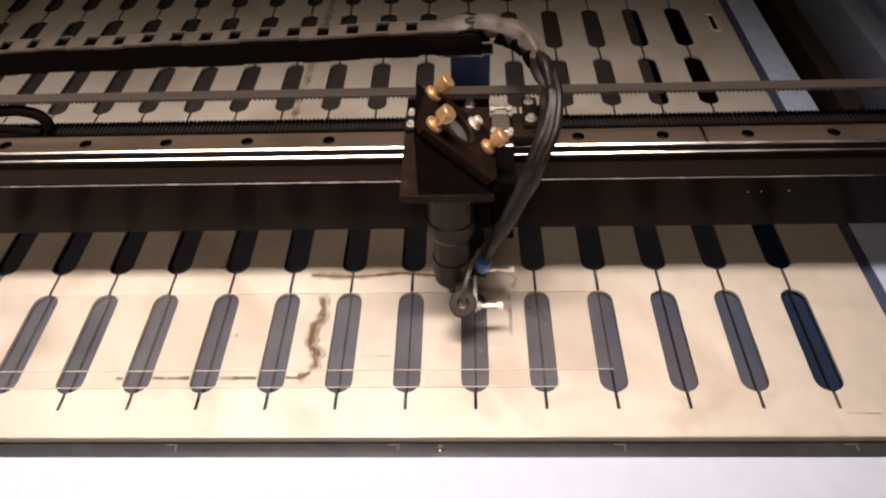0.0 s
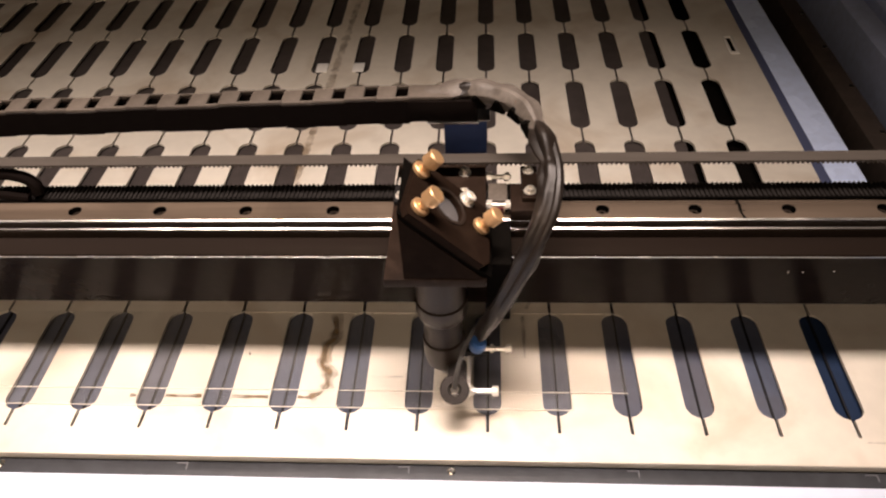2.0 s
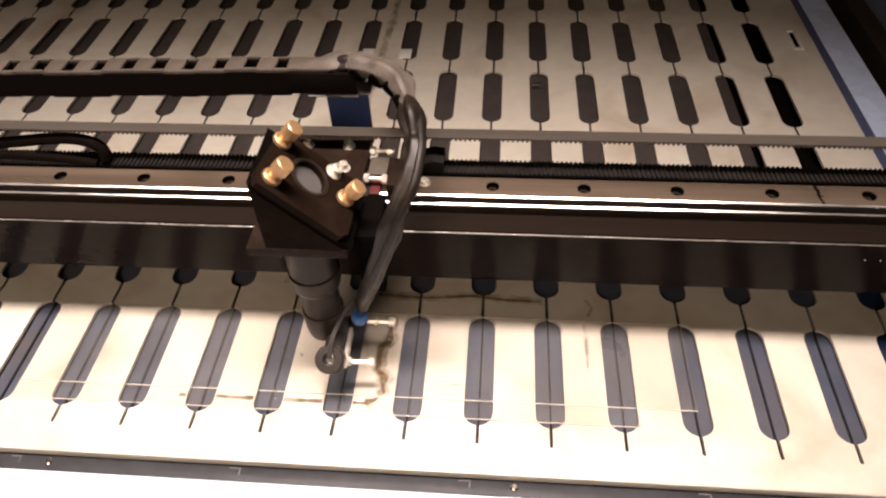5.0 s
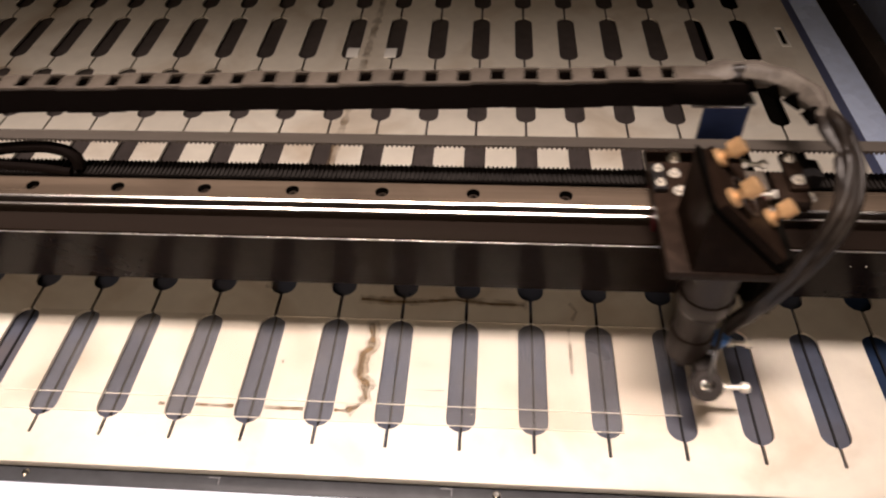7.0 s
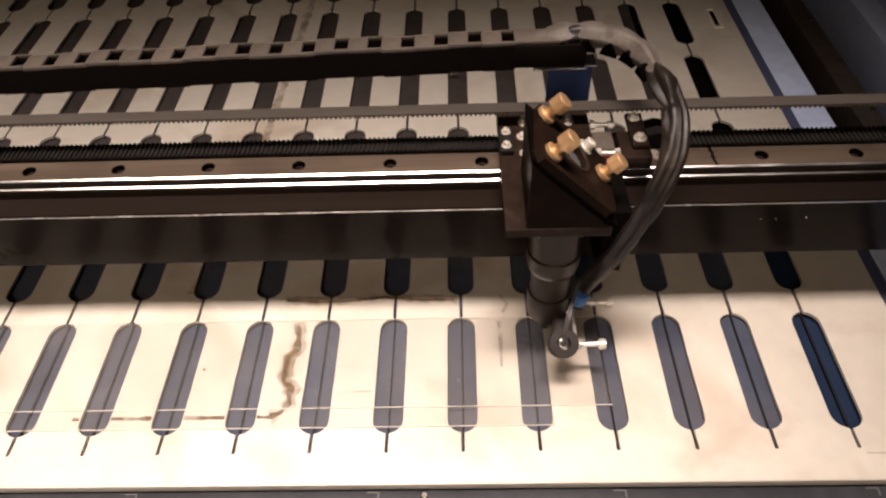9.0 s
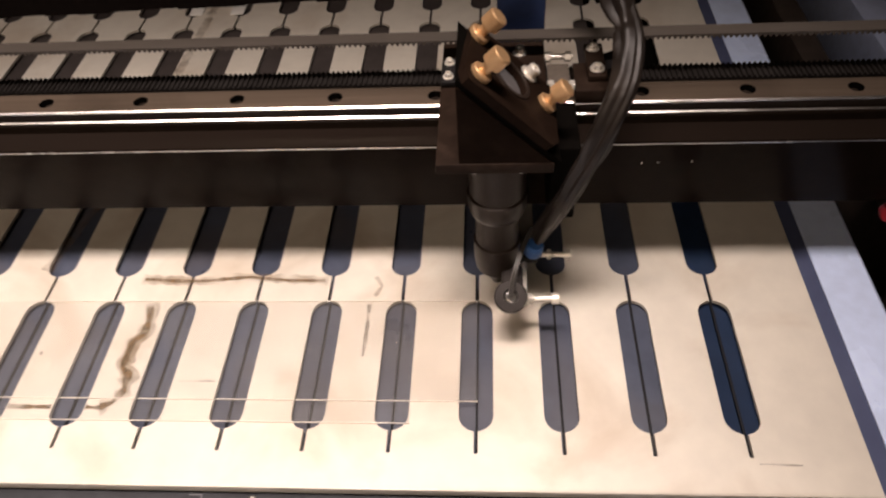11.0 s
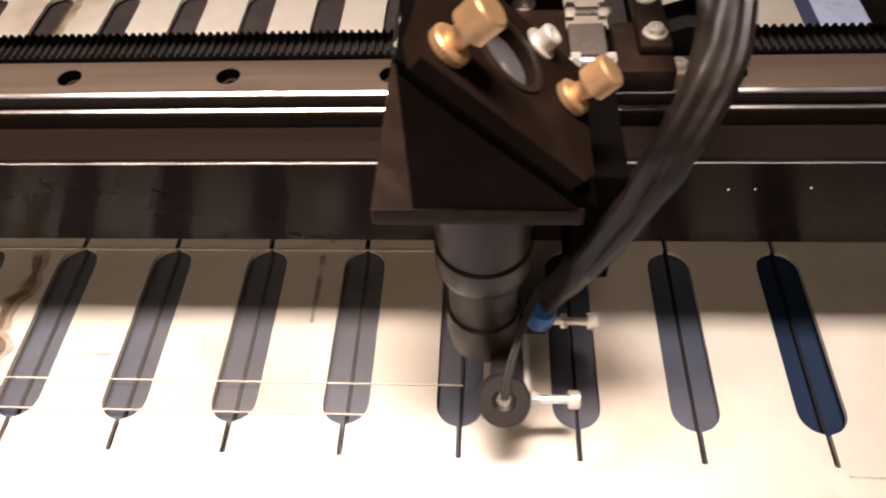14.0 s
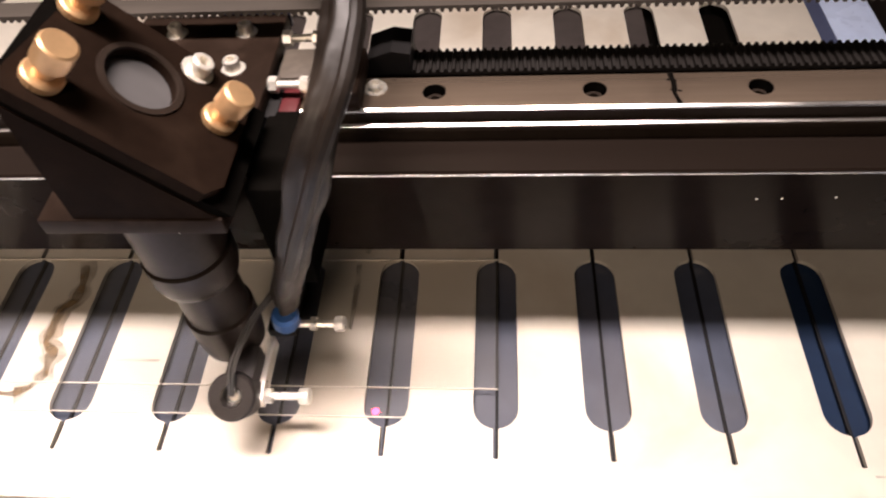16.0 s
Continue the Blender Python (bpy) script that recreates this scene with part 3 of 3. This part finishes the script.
for s, d in ((0.0032, 0.0012), (0.0692, 0.0036)):
    bm = NB()
    box(bm, s - d, s + d, -0.0165, 0.0165, 0.1050, 0.1232, 0.0006)
    part("end_seal", bm, M_REDP, head, "red carriage end seal")
# wedge housing under the slanted mirror plate
bm = NB()
prism(bm, [(0.0125, BT), (0.0602, BT), (0.0125, 0.1783)], -0.0728, -0.0225)
part("mirror_housing", bm, M_ANOD, head, "black wedge-shaped mirror housing", smooth=False)
bm = NB()
prism(bm, [(0.0125, 0.1784), (0.0603, BT + 0.0001), (0.0649, BT + 0.0001), (0.0125, 0.1830)], -0.0722, -0.0228)
part("mirror_underlayer", bm, M_VOID, head, "matt black layer under the mirror plate", smooth=False)
SL = Vector((1, 0, -1)).normalized()
UP = Vector((1, 0, 1)).normalized()
ORI = Vector((0.0105, -0.0738, 0.1805))


def on_mirror(u, v, w=0.0):
    """A point of the slanted plate: u down the slope, v back, w off its face."""
    return ORI + SL * u + Vector((0, v, 0)) + UP * w


def slanted_plate():
    bm = NB()
    n, cu, cv, r = 32, 0.0325, 0.0290, 0.0110
    u0, u1, v0, v1, th = 0.0, 0.0665, 0.0, 0.0515, 0.0085
    lo, hi = [], []
    for k in range(n):
        a = 2 * math.pi * k / n
        c, s = math.cos(a), math.sin(a)
        f = min((u1 - cu) / c if c > 1e-9 else (u0 - cu) / c if c < -1e-9 else 9, (v1 - cv) / s if s > 1e-9 else (v0 - cv) / s if s < -1e-9 else 9)
        eu, ev = cu + f * c, cv + f * s
        eu = max(eu, 0.0065 * ev / v1)
        hi.append((on_mirror(cu + r * c, cv + r * s, th), on_mirror(eu, ev, th)))
        lo.append((on_mirror(cu + r * c, cv + r * s, th - 0.0045), on_mirror(eu, ev, 0.0036)))
    H = [(bm.verts.new(a), bm.verts.new(b)) for a, b in hi]
    L = [(bm.verts.new(a), bm.verts.new(b)) for a, b in lo]
    for k in range(n):
        j = (k + 1) % n
        bm.faces.new((H[k][0], H[j][0], H[j][1], H[k][1]))
        bm.faces.new((H[k][1], H[j][1], L[j][1], L[k][1]))
        bm.faces.new((L[k][0], L[j][0], H[j][0], H[k][0]))
    bm.faces.new([l[1] for l in L])
    return bm


part("mirror_plate", slanted_plate(), M_ANOD, head, "black slanted mirror mount plate", smooth=False)
bm = NB()
lathe(bm, [(0.0109, 0), (0.0109, 0.0006)], axis(on_mirror(0.0325, 0.0290, 0.0041), UP), 32)
part("mirror", bm, M_MIRROR, head, "round grey mirror set in the plate")
bm = NB()
lathe(bm, [(0.0134, 0), (0.0132, 0.0008), (0.0113, 0.0009), (0.0110, 0.0)], axis(on_mirror(0.0325, 0.0290, 0.0084), UP), 36, False, False)
part("mirror_ring", bm, M_TUBE, head, "black retaining ring")


def knurled(bm, m, r, z0, z1, n=36):
    lo = [bm.verts.new(m @ Vector(((r - 0.00016 * (k % 2)) * math.cos(2 * math.pi * k / n), (r - 0.00016 * (k % 2)) * math.sin(2 * math.pi * k / n), z0))) for k in range(n)]
    hi = [bm.verts.new(m @ Vector(((r - 0.00016 * (k % 2)) * math.cos(2 * math.pi * k / n), (r - 0.00016 * (k % 2)) * math.sin(2 * math.pi * k / n), z1))) for k in range(n)]
    tp = [bm.verts.new(m @ Vector(((r - 0.0008) * math.cos(2 * math.pi * k / n), (r - 0.0008) * math.sin(2 * math.pi * k / n), z1 + 0.0006))) for k in range(n)]
    for k in range(n):
        j = (k + 1) % n
        bm.faces.new((lo[k], lo[j], hi[j], hi[k]))
        bm.faces.new((hi[k], hi[j], tp[j], tp[k]))
    bm.faces.new(lo)
    bm.faces.new(tp)


for u, v in ((0.0085, 0.0405), (0.0102, 0.0092), (0.0578, 0.0298)):
    m = axis(on_mirror(u, v, 0.0085), UP)
    bm = NB()
    knurled(bm, m, 0.0053, 0.0082, 0.0152, 96)
    knob = part("adjusting_knob", bm, M_BRASS, head, "brass knurled adjusting knob")
    bm = NB()
    knurled(bm, m, 0.0058, 0.0004, 0.0026, 56)
    part("lock_nut", bm, M_BRASS, knob)
    bm = NB()
    lathe(bm, [(0.0030, 0.0026), (0.0030, 0.0085)], m, 20)
    part("stem", bm, M_BRASS, knob)


def cap_screw(at, way=(0, 0, 1), r=0.0032, h=0.0032, mat=None, name="cap_screw", label="bright socket cap screw"):
    bm = NB()
    m = axis(at, way)
    lathe(bm, [(r * 1.5, 0), (r * 1.5, 0.0006), (r, 0.0007), (r, h - 0.0005), (r - 0.0005, h), (r * 0.55, h), (r * 0.5, h * 0.4)], m, 20)
    return part(name, bm, mat or M_NICKEL, head, label)


cap_screw((0.0045, -0.0020, BT + 0.0042), r=0.0021)
cap_screw((0.0048, 0.0120, BT + 0.0042), r=0.0021)
cap_screw((0.0170, -0.0050, BT), r=0.0028)
cap_screw((0.0160, 0.0120, BT), r=0.0026)
cap_screw(on_mirror(0.0462, 0.0455, 0.0085), UP, 0.0036, 0.0055)
cap_screw((0.0471, 0.0030, BT), r=0.0031, h=0.005, mat=M_NICKEL)
cap_screw((0.0179, 0.0270, BT), r=0.0029, h=0.0045, mat=M_NICKEL)
cap_screw((0.0468, 0.0270, BT), r=0.0029, h=0.0045, mat=M_NICKEL)
cap_screw((0.0905, 0.0030, BT + 0.004), r=0.0028)
cap_screw((0.0900, 0.0240, BT + 0.004), r=0.0026)
cap_screw((0.1010, 0.0020, 0.1208), r=0.0030, h=0.003)
bm = NB()
box(bm, 0.0003, 0.0092, -0.0068, 0.0180, BT, BT + 0.0042, 0.0010)
part("belt_clamp", bm, M_DARK, head, "black belt clamp")
bm = NB()
box(bm, 0.0775, 0.0970, -0.0120, 0.0160, 0.1212, BT, 0.0010)
box(bm, 0.0850, 0.0960, -0.0040, 0.0300, BT, BT + 0.004, 0.0010)
part("tension_clamp", bm, M_PLATEB, head, "brown-black belt tension clamp")
bm = NB()
prism(bm, [(0.0960, 0.1168), (0.1135, 0.1168), (0.1135, 0.1262), (0.1060, 0.1275), (0.0960, 0.1240)], 0.0165, 0.0335)
part("belt_clamp", bm, M_DARK, head, "black belt end clamp")
for y in (0.0255, -0.0040):
    bm = NB()
    m = axis((0.0616, y, 0.1285), (1, 0, 0))
    lathe(bm, [(0.0016, 0), (0.0016, 0.017)], m, 14)
    bolt = part("tension_bolt", bm, M_NICKEL, head, "bright belt tension bolt with nuts")
    for a, r in ((0.0005, 0.0033), (0.0125, 0.0031)):
        bm = NB()
        lathe(bm, [(r, a), (r, a + 0.0032)], m, 6)
        part("nut", bm, M_NICKEL, bolt)
bm = NB()
box(bm, 0.0628, 0.0760, 0.0030, 0.0215, 0.1234, 0.1264, 0.0008)
part("spacer_block", bm, M_CHAIN, head, "grey spacer block between the tension bolts")
# Enlarged box in near-black, so the space beside the carriage stays in shade.
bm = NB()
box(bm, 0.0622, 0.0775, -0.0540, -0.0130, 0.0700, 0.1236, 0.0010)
part("side_cover", bm, M_VOID, head, "side cover, blackened for the shade beside the carriage")
# bracket that carries the chain end
bm = NB()
box(bm, 0.0330, 0.0620, 0.0402, 0.0422, 0.1240, 0.1648, 0.0006)
part("chain_bracket", bm, M_NAVY, head, "navy painted upright chain bracket")
bm = NB()
box(bm, 0.0330, 0.0640, 0.0390, 0.0530, 0.1648, 0.1664, 0.0005)
part("chain_shelf", bm, M_STEEL, head, "bright metal shelf under the chain end")

# lens tube and nozzle
TX, TY = 0.0325, -0.0560
m = pose(TX, TY, 0)
bm = NB()
lathe(bm, [(0.0160, 0.1238), (0.0160, 0.0970), (0.0155, 0.0962)], m, 48)
part("tube_top", bm, M_TUBE, head, "black upper lens tube")
bm = NB()
lathe(bm, [(0.0158, 0.0964), (0.0170, 0.0956), (0.0170, 0.0860), (0.0158, 0.0815), (0.0135, 0.0790)], m, 48)
part("tube_collar", bm, M_TUBE, head, "black locking collar")
bm = NB()
lathe(bm, [(0.0130, 0.0795), (0.0130, 0.0560)], m, 48)
part("tube_middle", bm, M_TUBE, head, "black narrow tube")
bm = NB()
lathe(bm, [(0.0132, 0.0568), (0.0143, 0.0560), (0.0143, 0.0410), (0.0134, 0.0330), (0.0122, 0.0318), (0.0060, 0.0220), (0.0030, 0.0150), (0.0018, 0.0150), (0.0018, 0.0190)], m, 48)
part("nozzle", bm, M_TUBE, head, "black conical nozzle")
for a in (0.0200, 0.0450):
    cap_screw((a, -0.0700, BT - 0.0068), (0, 0, -1), 0.0018, 0.002)

# red pointer in its ring, silver bracket, bolts and the air fitting
RW = Vector((0.0, -0.55, 0.83)).normalized()
RC = Vector((0.0404, -0.0880, 0.0380))
bm = NB()
m = axis(RC - RW * 0.011, RW)
lathe(bm, [(0.0090, 0.0), (0.0100, 0.001), (0.0100, 0.0115), (0.0092, 0.0125), (0.0046, 0.0125), (0.0042, 0.006)], m, 36)
part("pointer_holder", bm, M_RING, head, "dark grey ring holder of the red pointer")
bm = NB()
lathe(bm, [(0.0040, 0.004), (0.0040, 0.0095), (0.0026, 0.0100), (0.0026, 0.0085)], m, 24)
part("pointer_diode", bm, M_STEEL, head, "small metal pointer diode")
bm = NB()
box(bm, 0.0350, 0.0480, -0.0840, -0.0640, 0.0270, 0.0400, 0.0020)
part("clamp_arm", bm, M_RING, head, "dark clamp arm to the nozzle")
bm = NB()
box(bm, 0.0482, 0.0508, -0.0865, -0.0560, 0.0255, 0.0328, 0.0005)
part("bracket_strip", bm, M_NICKEL, head, "bright metal bracket strip")


def side_bolt(x0, x1, y, z, nut):
    bm = NB()
    m = axis((x0, y, z), (1, 0, 0))
    n = x1 - x0
    lathe(bm, [(0.0017, 0), (0.0017, n)], m, 12)
    lathe(bm, [(0.0034, n - 0.0045), (0.0036, n - 0.0040), (0.0036, n - 0.0006), (0.0028, n)], m, 20)
    bolt = part("clamp_bolt", bm, M_NICKEL, head, "cream nickel clamp bolt with a nut")
    bm = NB()
    lathe(bm, [(0.0036, nut), (0.0036, nut + 0.0026)], m, 6)
    part("nut", bm, M_NICKEL, bolt)


side_bolt(0.0490, 0.0700, -0.0825, 0.0285, 0.0020)
side_bolt(0.0560, 0.0800, -0.0470, 0.0290, 0.0085)
bm = NB()
box(bm, 0.0455, 0.0585, -0.0520, -0.0445, 0.0255, 0.0315, 0.0010)
part("clamp_ear", bm, M_DARK, head, "black clamp ear")
bm = NB()
lathe(bm, [(0.0056, 0), (0.0060, 0.0010), (0.0060, 0.0075), (0.0048, 0.0095)], axis((0.0550, -0.0500, 0.0345), (0.15, -0.1, 0.95)), 20)
part("air_fitting", bm, M_BLUEP, head, "blue plastic air fitting")
CABLE = [(0.014, 0.0445, 0.1770), (0.038, 0.0460, 0.1830), (0.062, 0.0420, 0.1855), (0.0840, 0.0290, 0.1835), (0.0955, 0.0050, 0.1785), (0.0995, -0.0180, 0.1710), (0.0985, -0.0340, 0.1628), (0.0962, -0.0430, 0.1560), (0.0925, -0.0495, 0.1480), (0.0878, -0.0540, 0.1367), (0.0824, -0.0560, 0.1212), (0.0763, -0.0570, 0.1048), (0.0685, -0.0560, 0.0828), (0.0622, -0.0530, 0.0640), (0.0580, -0.0500, 0.0480)]


def sleeve_radius(t):
    r = 0.0046 + 0.0030 * t if t < 0.42 else 0.0060 + 0.0040 * (t - 0.42) if t < 0.62 else 0.0068 - 0.0040 * (t - 0.62)
    if t < 0.36:
        r += 0.0042 * abs(math.sin(t * 47 + 0.6 * math.sin(t * 31))) ** 1.5 - 0.0016
    return r + 0.0004 * math.sin(t * 23)


bm = NB()
tube(bm, CABLE, sleeve_radius, 36, 0.85, 16, 0.20)
part("cable_sleeve", bm, M_SLEEVE, head, "black creased cable sleeve")


def wrap_radius(t):
    return 0.0074 + 0.0016 * abs(math.sin(t * 17)) - (0.0030 * (t - 0.8) / 0.2 if t > 0.8 else 0.0)


bm = NB()
tube(bm, [(p[0], p[1] + 0.0008, p[2] + 0.0002) for p in CABLE[:5]], wrap_radius, 22, 0.8, 12, 0.16)
wrap = part("crumpled_wrap", bm, M_WRAP, head, "grey crumpled wrap round the cable at the chain end")
route = smooth_path(CABLE[:6], 12)
# Black wedges stand in for the shade between the wrap's folds.
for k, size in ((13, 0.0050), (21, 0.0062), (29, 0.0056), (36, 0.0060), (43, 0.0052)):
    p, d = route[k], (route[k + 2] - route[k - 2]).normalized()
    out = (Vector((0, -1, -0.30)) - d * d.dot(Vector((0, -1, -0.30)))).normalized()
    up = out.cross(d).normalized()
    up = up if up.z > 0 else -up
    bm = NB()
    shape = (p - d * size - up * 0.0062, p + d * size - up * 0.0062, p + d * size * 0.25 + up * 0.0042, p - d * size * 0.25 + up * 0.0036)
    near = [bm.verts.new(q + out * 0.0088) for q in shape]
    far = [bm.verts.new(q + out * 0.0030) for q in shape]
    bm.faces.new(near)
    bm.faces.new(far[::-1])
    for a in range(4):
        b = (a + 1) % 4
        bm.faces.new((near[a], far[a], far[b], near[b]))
    part("fold_shade", bm, M_VOID, wrap, "black wedge painting the shade between the folds", smooth=False)
bm = NB()
tube(bm, [(p[0] + 0.0058 - 0.0006 * i, p[1] - 0.0045, p[2] + 0.001) for i, p in enumerate(CABLE[4:13])], 0.0030, 10)
part("air_hose", bm, M_SLEEVE, head, "thin black hose along the sleeve")
for o in (-0.0008, 0.0008):
    bm = NB()
    tube(bm, [RC + Vector((o, 0, 0.001)), (0.0425 + o, -0.0800, 0.0500), (0.0480 + o, -0.0640, 0.0560), (0.0545 + o, -0.0480, 0.0560)], 0.0008, 8)
    part("pointer_wire", bm, M_WIRE, head, "thin dark wire")


# ---- marks and small things on the bed ----
def mark(pts, width, mat, label, z=0.0003):
    bm = NB()
    ribbon(bm, pts, width, z)
    return tagged(part("burn_mark", bm, mat, None, ""), label, "burn mark", "burn marks on the bed plate")


mark([(-0.3728, 0.1030), (-0.3700, 0.0925), (-0.3698, 0.0800), (-0.3755, 0.0745), (-0.3755, 0.0545), (-0.3697, 0.0495), (-0.3690, 0.0370), (-0.3735, 0.0295), (-0.3800, 0.0268)], 0.0044, M_SCORCH, "brown stepped scorch line on the bed plate", 0.0005)
mark([(-0.3722, 0.1060), (-0.3695, 0.0925), (-0.3690, 0.0800), (-0.3748, 0.0740), (-0.3748, 0.0550), (-0.3690, 0.0495), (-0.3685, 0.0365), (-0.3735, 0.0290), (-0.3800, 0.0262)], 0.0100, M_SMOKE, "soft brown halo along the stepped scorch line")
mark([(-0.3755, 0.0745), (-0.3755, 0.0545), (-0.3697, 0.0495)], 0.0024, M_SCORCH, "dark edge of the stepped scorch line", 0.0007)
for x0, x1 in ((-0.3790, -0.3890), (-0.4112, -0.4388), (-0.4612, -0.4888), (-0.5112, -0.5160)):
    mark([(x0, 0.0264), ((x0 + x1) / 2, 0.0262), (x1, 0.0265)], 0.0028, M_SCORCH, "thin brown scorch line between two slots")
mark([(-0.3842, 0.1268), (-0.3600, 0.1252), (-0.3432, 0.1250), (-0.3080, 0.1285), (-0.2800, 0.1254), (-0.2549, 0.1252)], 0.0026, M_SCORCH, "brown straight scorch line on the bed plate", 0.0005)
mark([(-0.3860, 0.1268), (-0.3432, 0.1250), (-0.3080, 0.1285), (-0.2530, 0.1252)], 0.0072, M_SMOKE, "soft brown halo along the straight scorch line")
mark([(-0.2220, 0.1040), (-0.2215, 0.0850), (-0.2218, 0.0640)], 0.0026, M_SOOT, "short brown scorch streak on the bed plate")
mark([(-0.2200, 0.1285), (-0.2148, 0.1205), (-0.2190, 0.1120)], 0.0030, M_SMOKE, "small brown scorch curl on the bed plate")
mark([(-0.4346, 0.0665), (-0.4340, 0.0640)], 0.0016, M_SCORCH, "tiny brown burn fleck on the bed plate")
mark([(-0.3360, 0.0450), (-0.3130, 0.0454)], 0.0012, M_SOOTL, "faint pale brown streak on the bed plate")
mark([(-0.46, 0.135), (-0.44, 0.25), (-0.43, 0.50), (-0.42, 0.80)], 0.008, M_SOOTL, "long pale brown streak on the bed plate")
mark([(0.005, -0.004), (0.028, -0.0045)], 0.0008, M_SOOTL, "thin dark scratch on the bed plate")
for x in (-0.447, -0.403):
    bm = NB()
    box(bm, x - 0.007, x + 0.007, 0.480, 0.500, 0.0002, 0.0012, 0.0004)
    tagged(part("tape_tab", bm, M_TAPE, None, ""), "small pale shiny tape tab on the bed plate", "tape", "tape tabs on the bed")
fitting = thing("oblong_fitting", "small pale oblong frame round a dark slot in the bed plate", "fitting", (0.0445, 0.530, 0.0002))
bm = NB()
for side in (-1, 1):
    box(bm, side * 0.0045 - 0.0009, side * 0.0045 + 0.0009, -0.021, 0.021, 0.0, 0.0012, 0.0003)
    box(bm, -0.0036, 0.0036, side * 0.020 - 0.0010, side * 0.020 + 0.0010, 0.0, 0.0012, 0.0003)
part("frame", bm, M_TAPE, fitting)
bm = NB()
box(bm, -0.0022, 0.0022, -0.0150, 0.0150, 0.0, 0.0005)
part("slot", bm, M_VOID, fitting, "dark narrow slot")
bm = NB()
prism(bm, [(-0.2575, 0.0002), (-0.2480, 0.0002), (-0.2490, 0.0022), (-0.2545, 0.0034)], 0.4285, 0.4318)
tagged(part("foil_scrap", bm, M_STEEL, None, ""), "tiny bright foil scrap lying across a slot", "scrap")
sheet = thing("clear_plastic_sheet", "thin clear hazy plastic sheet lying across the slots", "plastic sheet", (0, 0, 0.0003))
for x0, x1, y0, y1 in ((-0.64, -0.149, 0.0327, 0.1070), (-0.64, -0.189, 0.0180, 0.0323)):
    bm = NB()
    box(bm, x0, x1, y0, y1, 0.0, 0.0005)
    part("pane", bm, M_CLEAR, sheet, smooth=False)
for y, x0, x1 in ((0.0325, -0.64, -0.149), (0.0178, -0.64, -0.189), (0.1072, -0.45, -0.149)):
    bm = NB()
    box(bm, x0, x1, y - 0.00024, y + 0.00024, 0.0, 0.0006)
    part("cut_edge", bm, M_EDGE, sheet, "thin pale cut edge")
red = thing("red_lever", "red plastic lever knob on a slanting brown stem beside the bed", "lever")
bm = NB()
lathe(bm, [(0.0020, 0), (0.0052, 0.0012), (0.0066, 0.0042), (0.0068, 0.030), (0.0060, 0.033)], axis((0.1085, 0.150, 0.037), (1, 0.05, 0.06)), 24)
part("knob", bm, M_REDB, red)
bm = NB()
lathe(bm, [(0.0042, 0), (0.0042, 0.112)], axis((0.152, 0.142, -0.071), (-0.24, 0.05, 0.95)), 16)
part("stem", bm, M_GUIDE, red, "dull brown stem")

# ---- the cutting flame and the pointer's red dots ----
flame = thing("cutting_flame", "small white-hot flame where the laser cuts the sheet", "flame")
for r, h, dx in ((0.0044, 0.0105, 0.0), (0.0028, 0.007, 0.0040), (0.0024, 0.006, -0.0042)):
    bm = NB()
    lathe(bm, [(r * 0.5, 0.0003), (r, h * 0.3), (r * 0.7, h * 0.65), (r * 0.1, h)], pose(dx, 0, 0), 12)
    part("flame_tongue", bm, M_FLAME, flame)
dot = thing("pointer_dot", "small red laser pointer dot on the tray", "laser dot")
bm = NB()
lathe(bm, [(0.0016, 0), (0.0016, 0.0002)], None, 16)
part("spot", bm, M_DOT, dot)


FLAME = {0.0: 0.045, 0.12: 0.045, 0.17: -0.004, 0.23: -0.004, 0.28: 0.045, 0.42: 0.045, 0.47: 0.0005, 0.53: 0.0005, 0.58: 0.045, 1.12: 0.045, 1.17: 0.0005, 1.23: 0.0005, 1.28: 0.045, 7.38: 0.045, 7.44: -0.0098, 7.56: -0.0098, 7.62: 0.045, 11.9: 0.045, 11.95: -0.0098, 12.06: -0.0098, 12.12: 0.045, 12.2: 0.045, 12.28: 0.0005, 13.08: 0.0005, 13.15: 0.045, 16.0: 0.045}


def head_at(t):
    for (t0, x0, y0), (t1, x1, y1) in zip(HEAD, HEAD[1:]):
        if t0 <= t <= t1:
            f = (t - t0) / (t1 - t0)
            return x0 + (x1 - x0) * f, y0 + (y1 - y0) * f
    return HEAD[-1][1], HEAD[-1][2]


def motions():
    """All that moves: the gantry along y, the head and its chain along the rail."""
    walk(gantry, [(t, pose(0, y, 0)) for t, x, y in HEAD])
    walk(head, [(t, pose(x, y, 0)) for t, x, y in HEAD])
    walk(chain, [(t, pose(x, y, 0)) for t, x, y in HEAD])
    rows, height = [], 0.045
    for t in sorted({*FLAME, *(row[0] for row in HEAD)}):
        height = FLAME.get(t, height)
        x, y = head_at(t)
        rows.append((t, pose(x + TX - (0.0 if height > 0.02 else 0.0048), y + TY - (0.0 if height > 0.02 else 0.0042), height)))
    walk(flame, rows)
    walk(dot, DOT)


DOT = [(t, pose(x, y, -0.0043)) for t, x, y in ((0.0, -0.125, 0.09), (11.2, -0.125, 0.060), (11.5, -0.1420, 0.0505), (12.0, -0.1440, 0.0475), (13.0, -0.1430, 0.0345), (13.5, -0.1439, 0.0262), (13.65, -0.165, 0.026), (15.6, -0.176, 0.024), (16.0, -0.2052, 0.0228))]
motions()
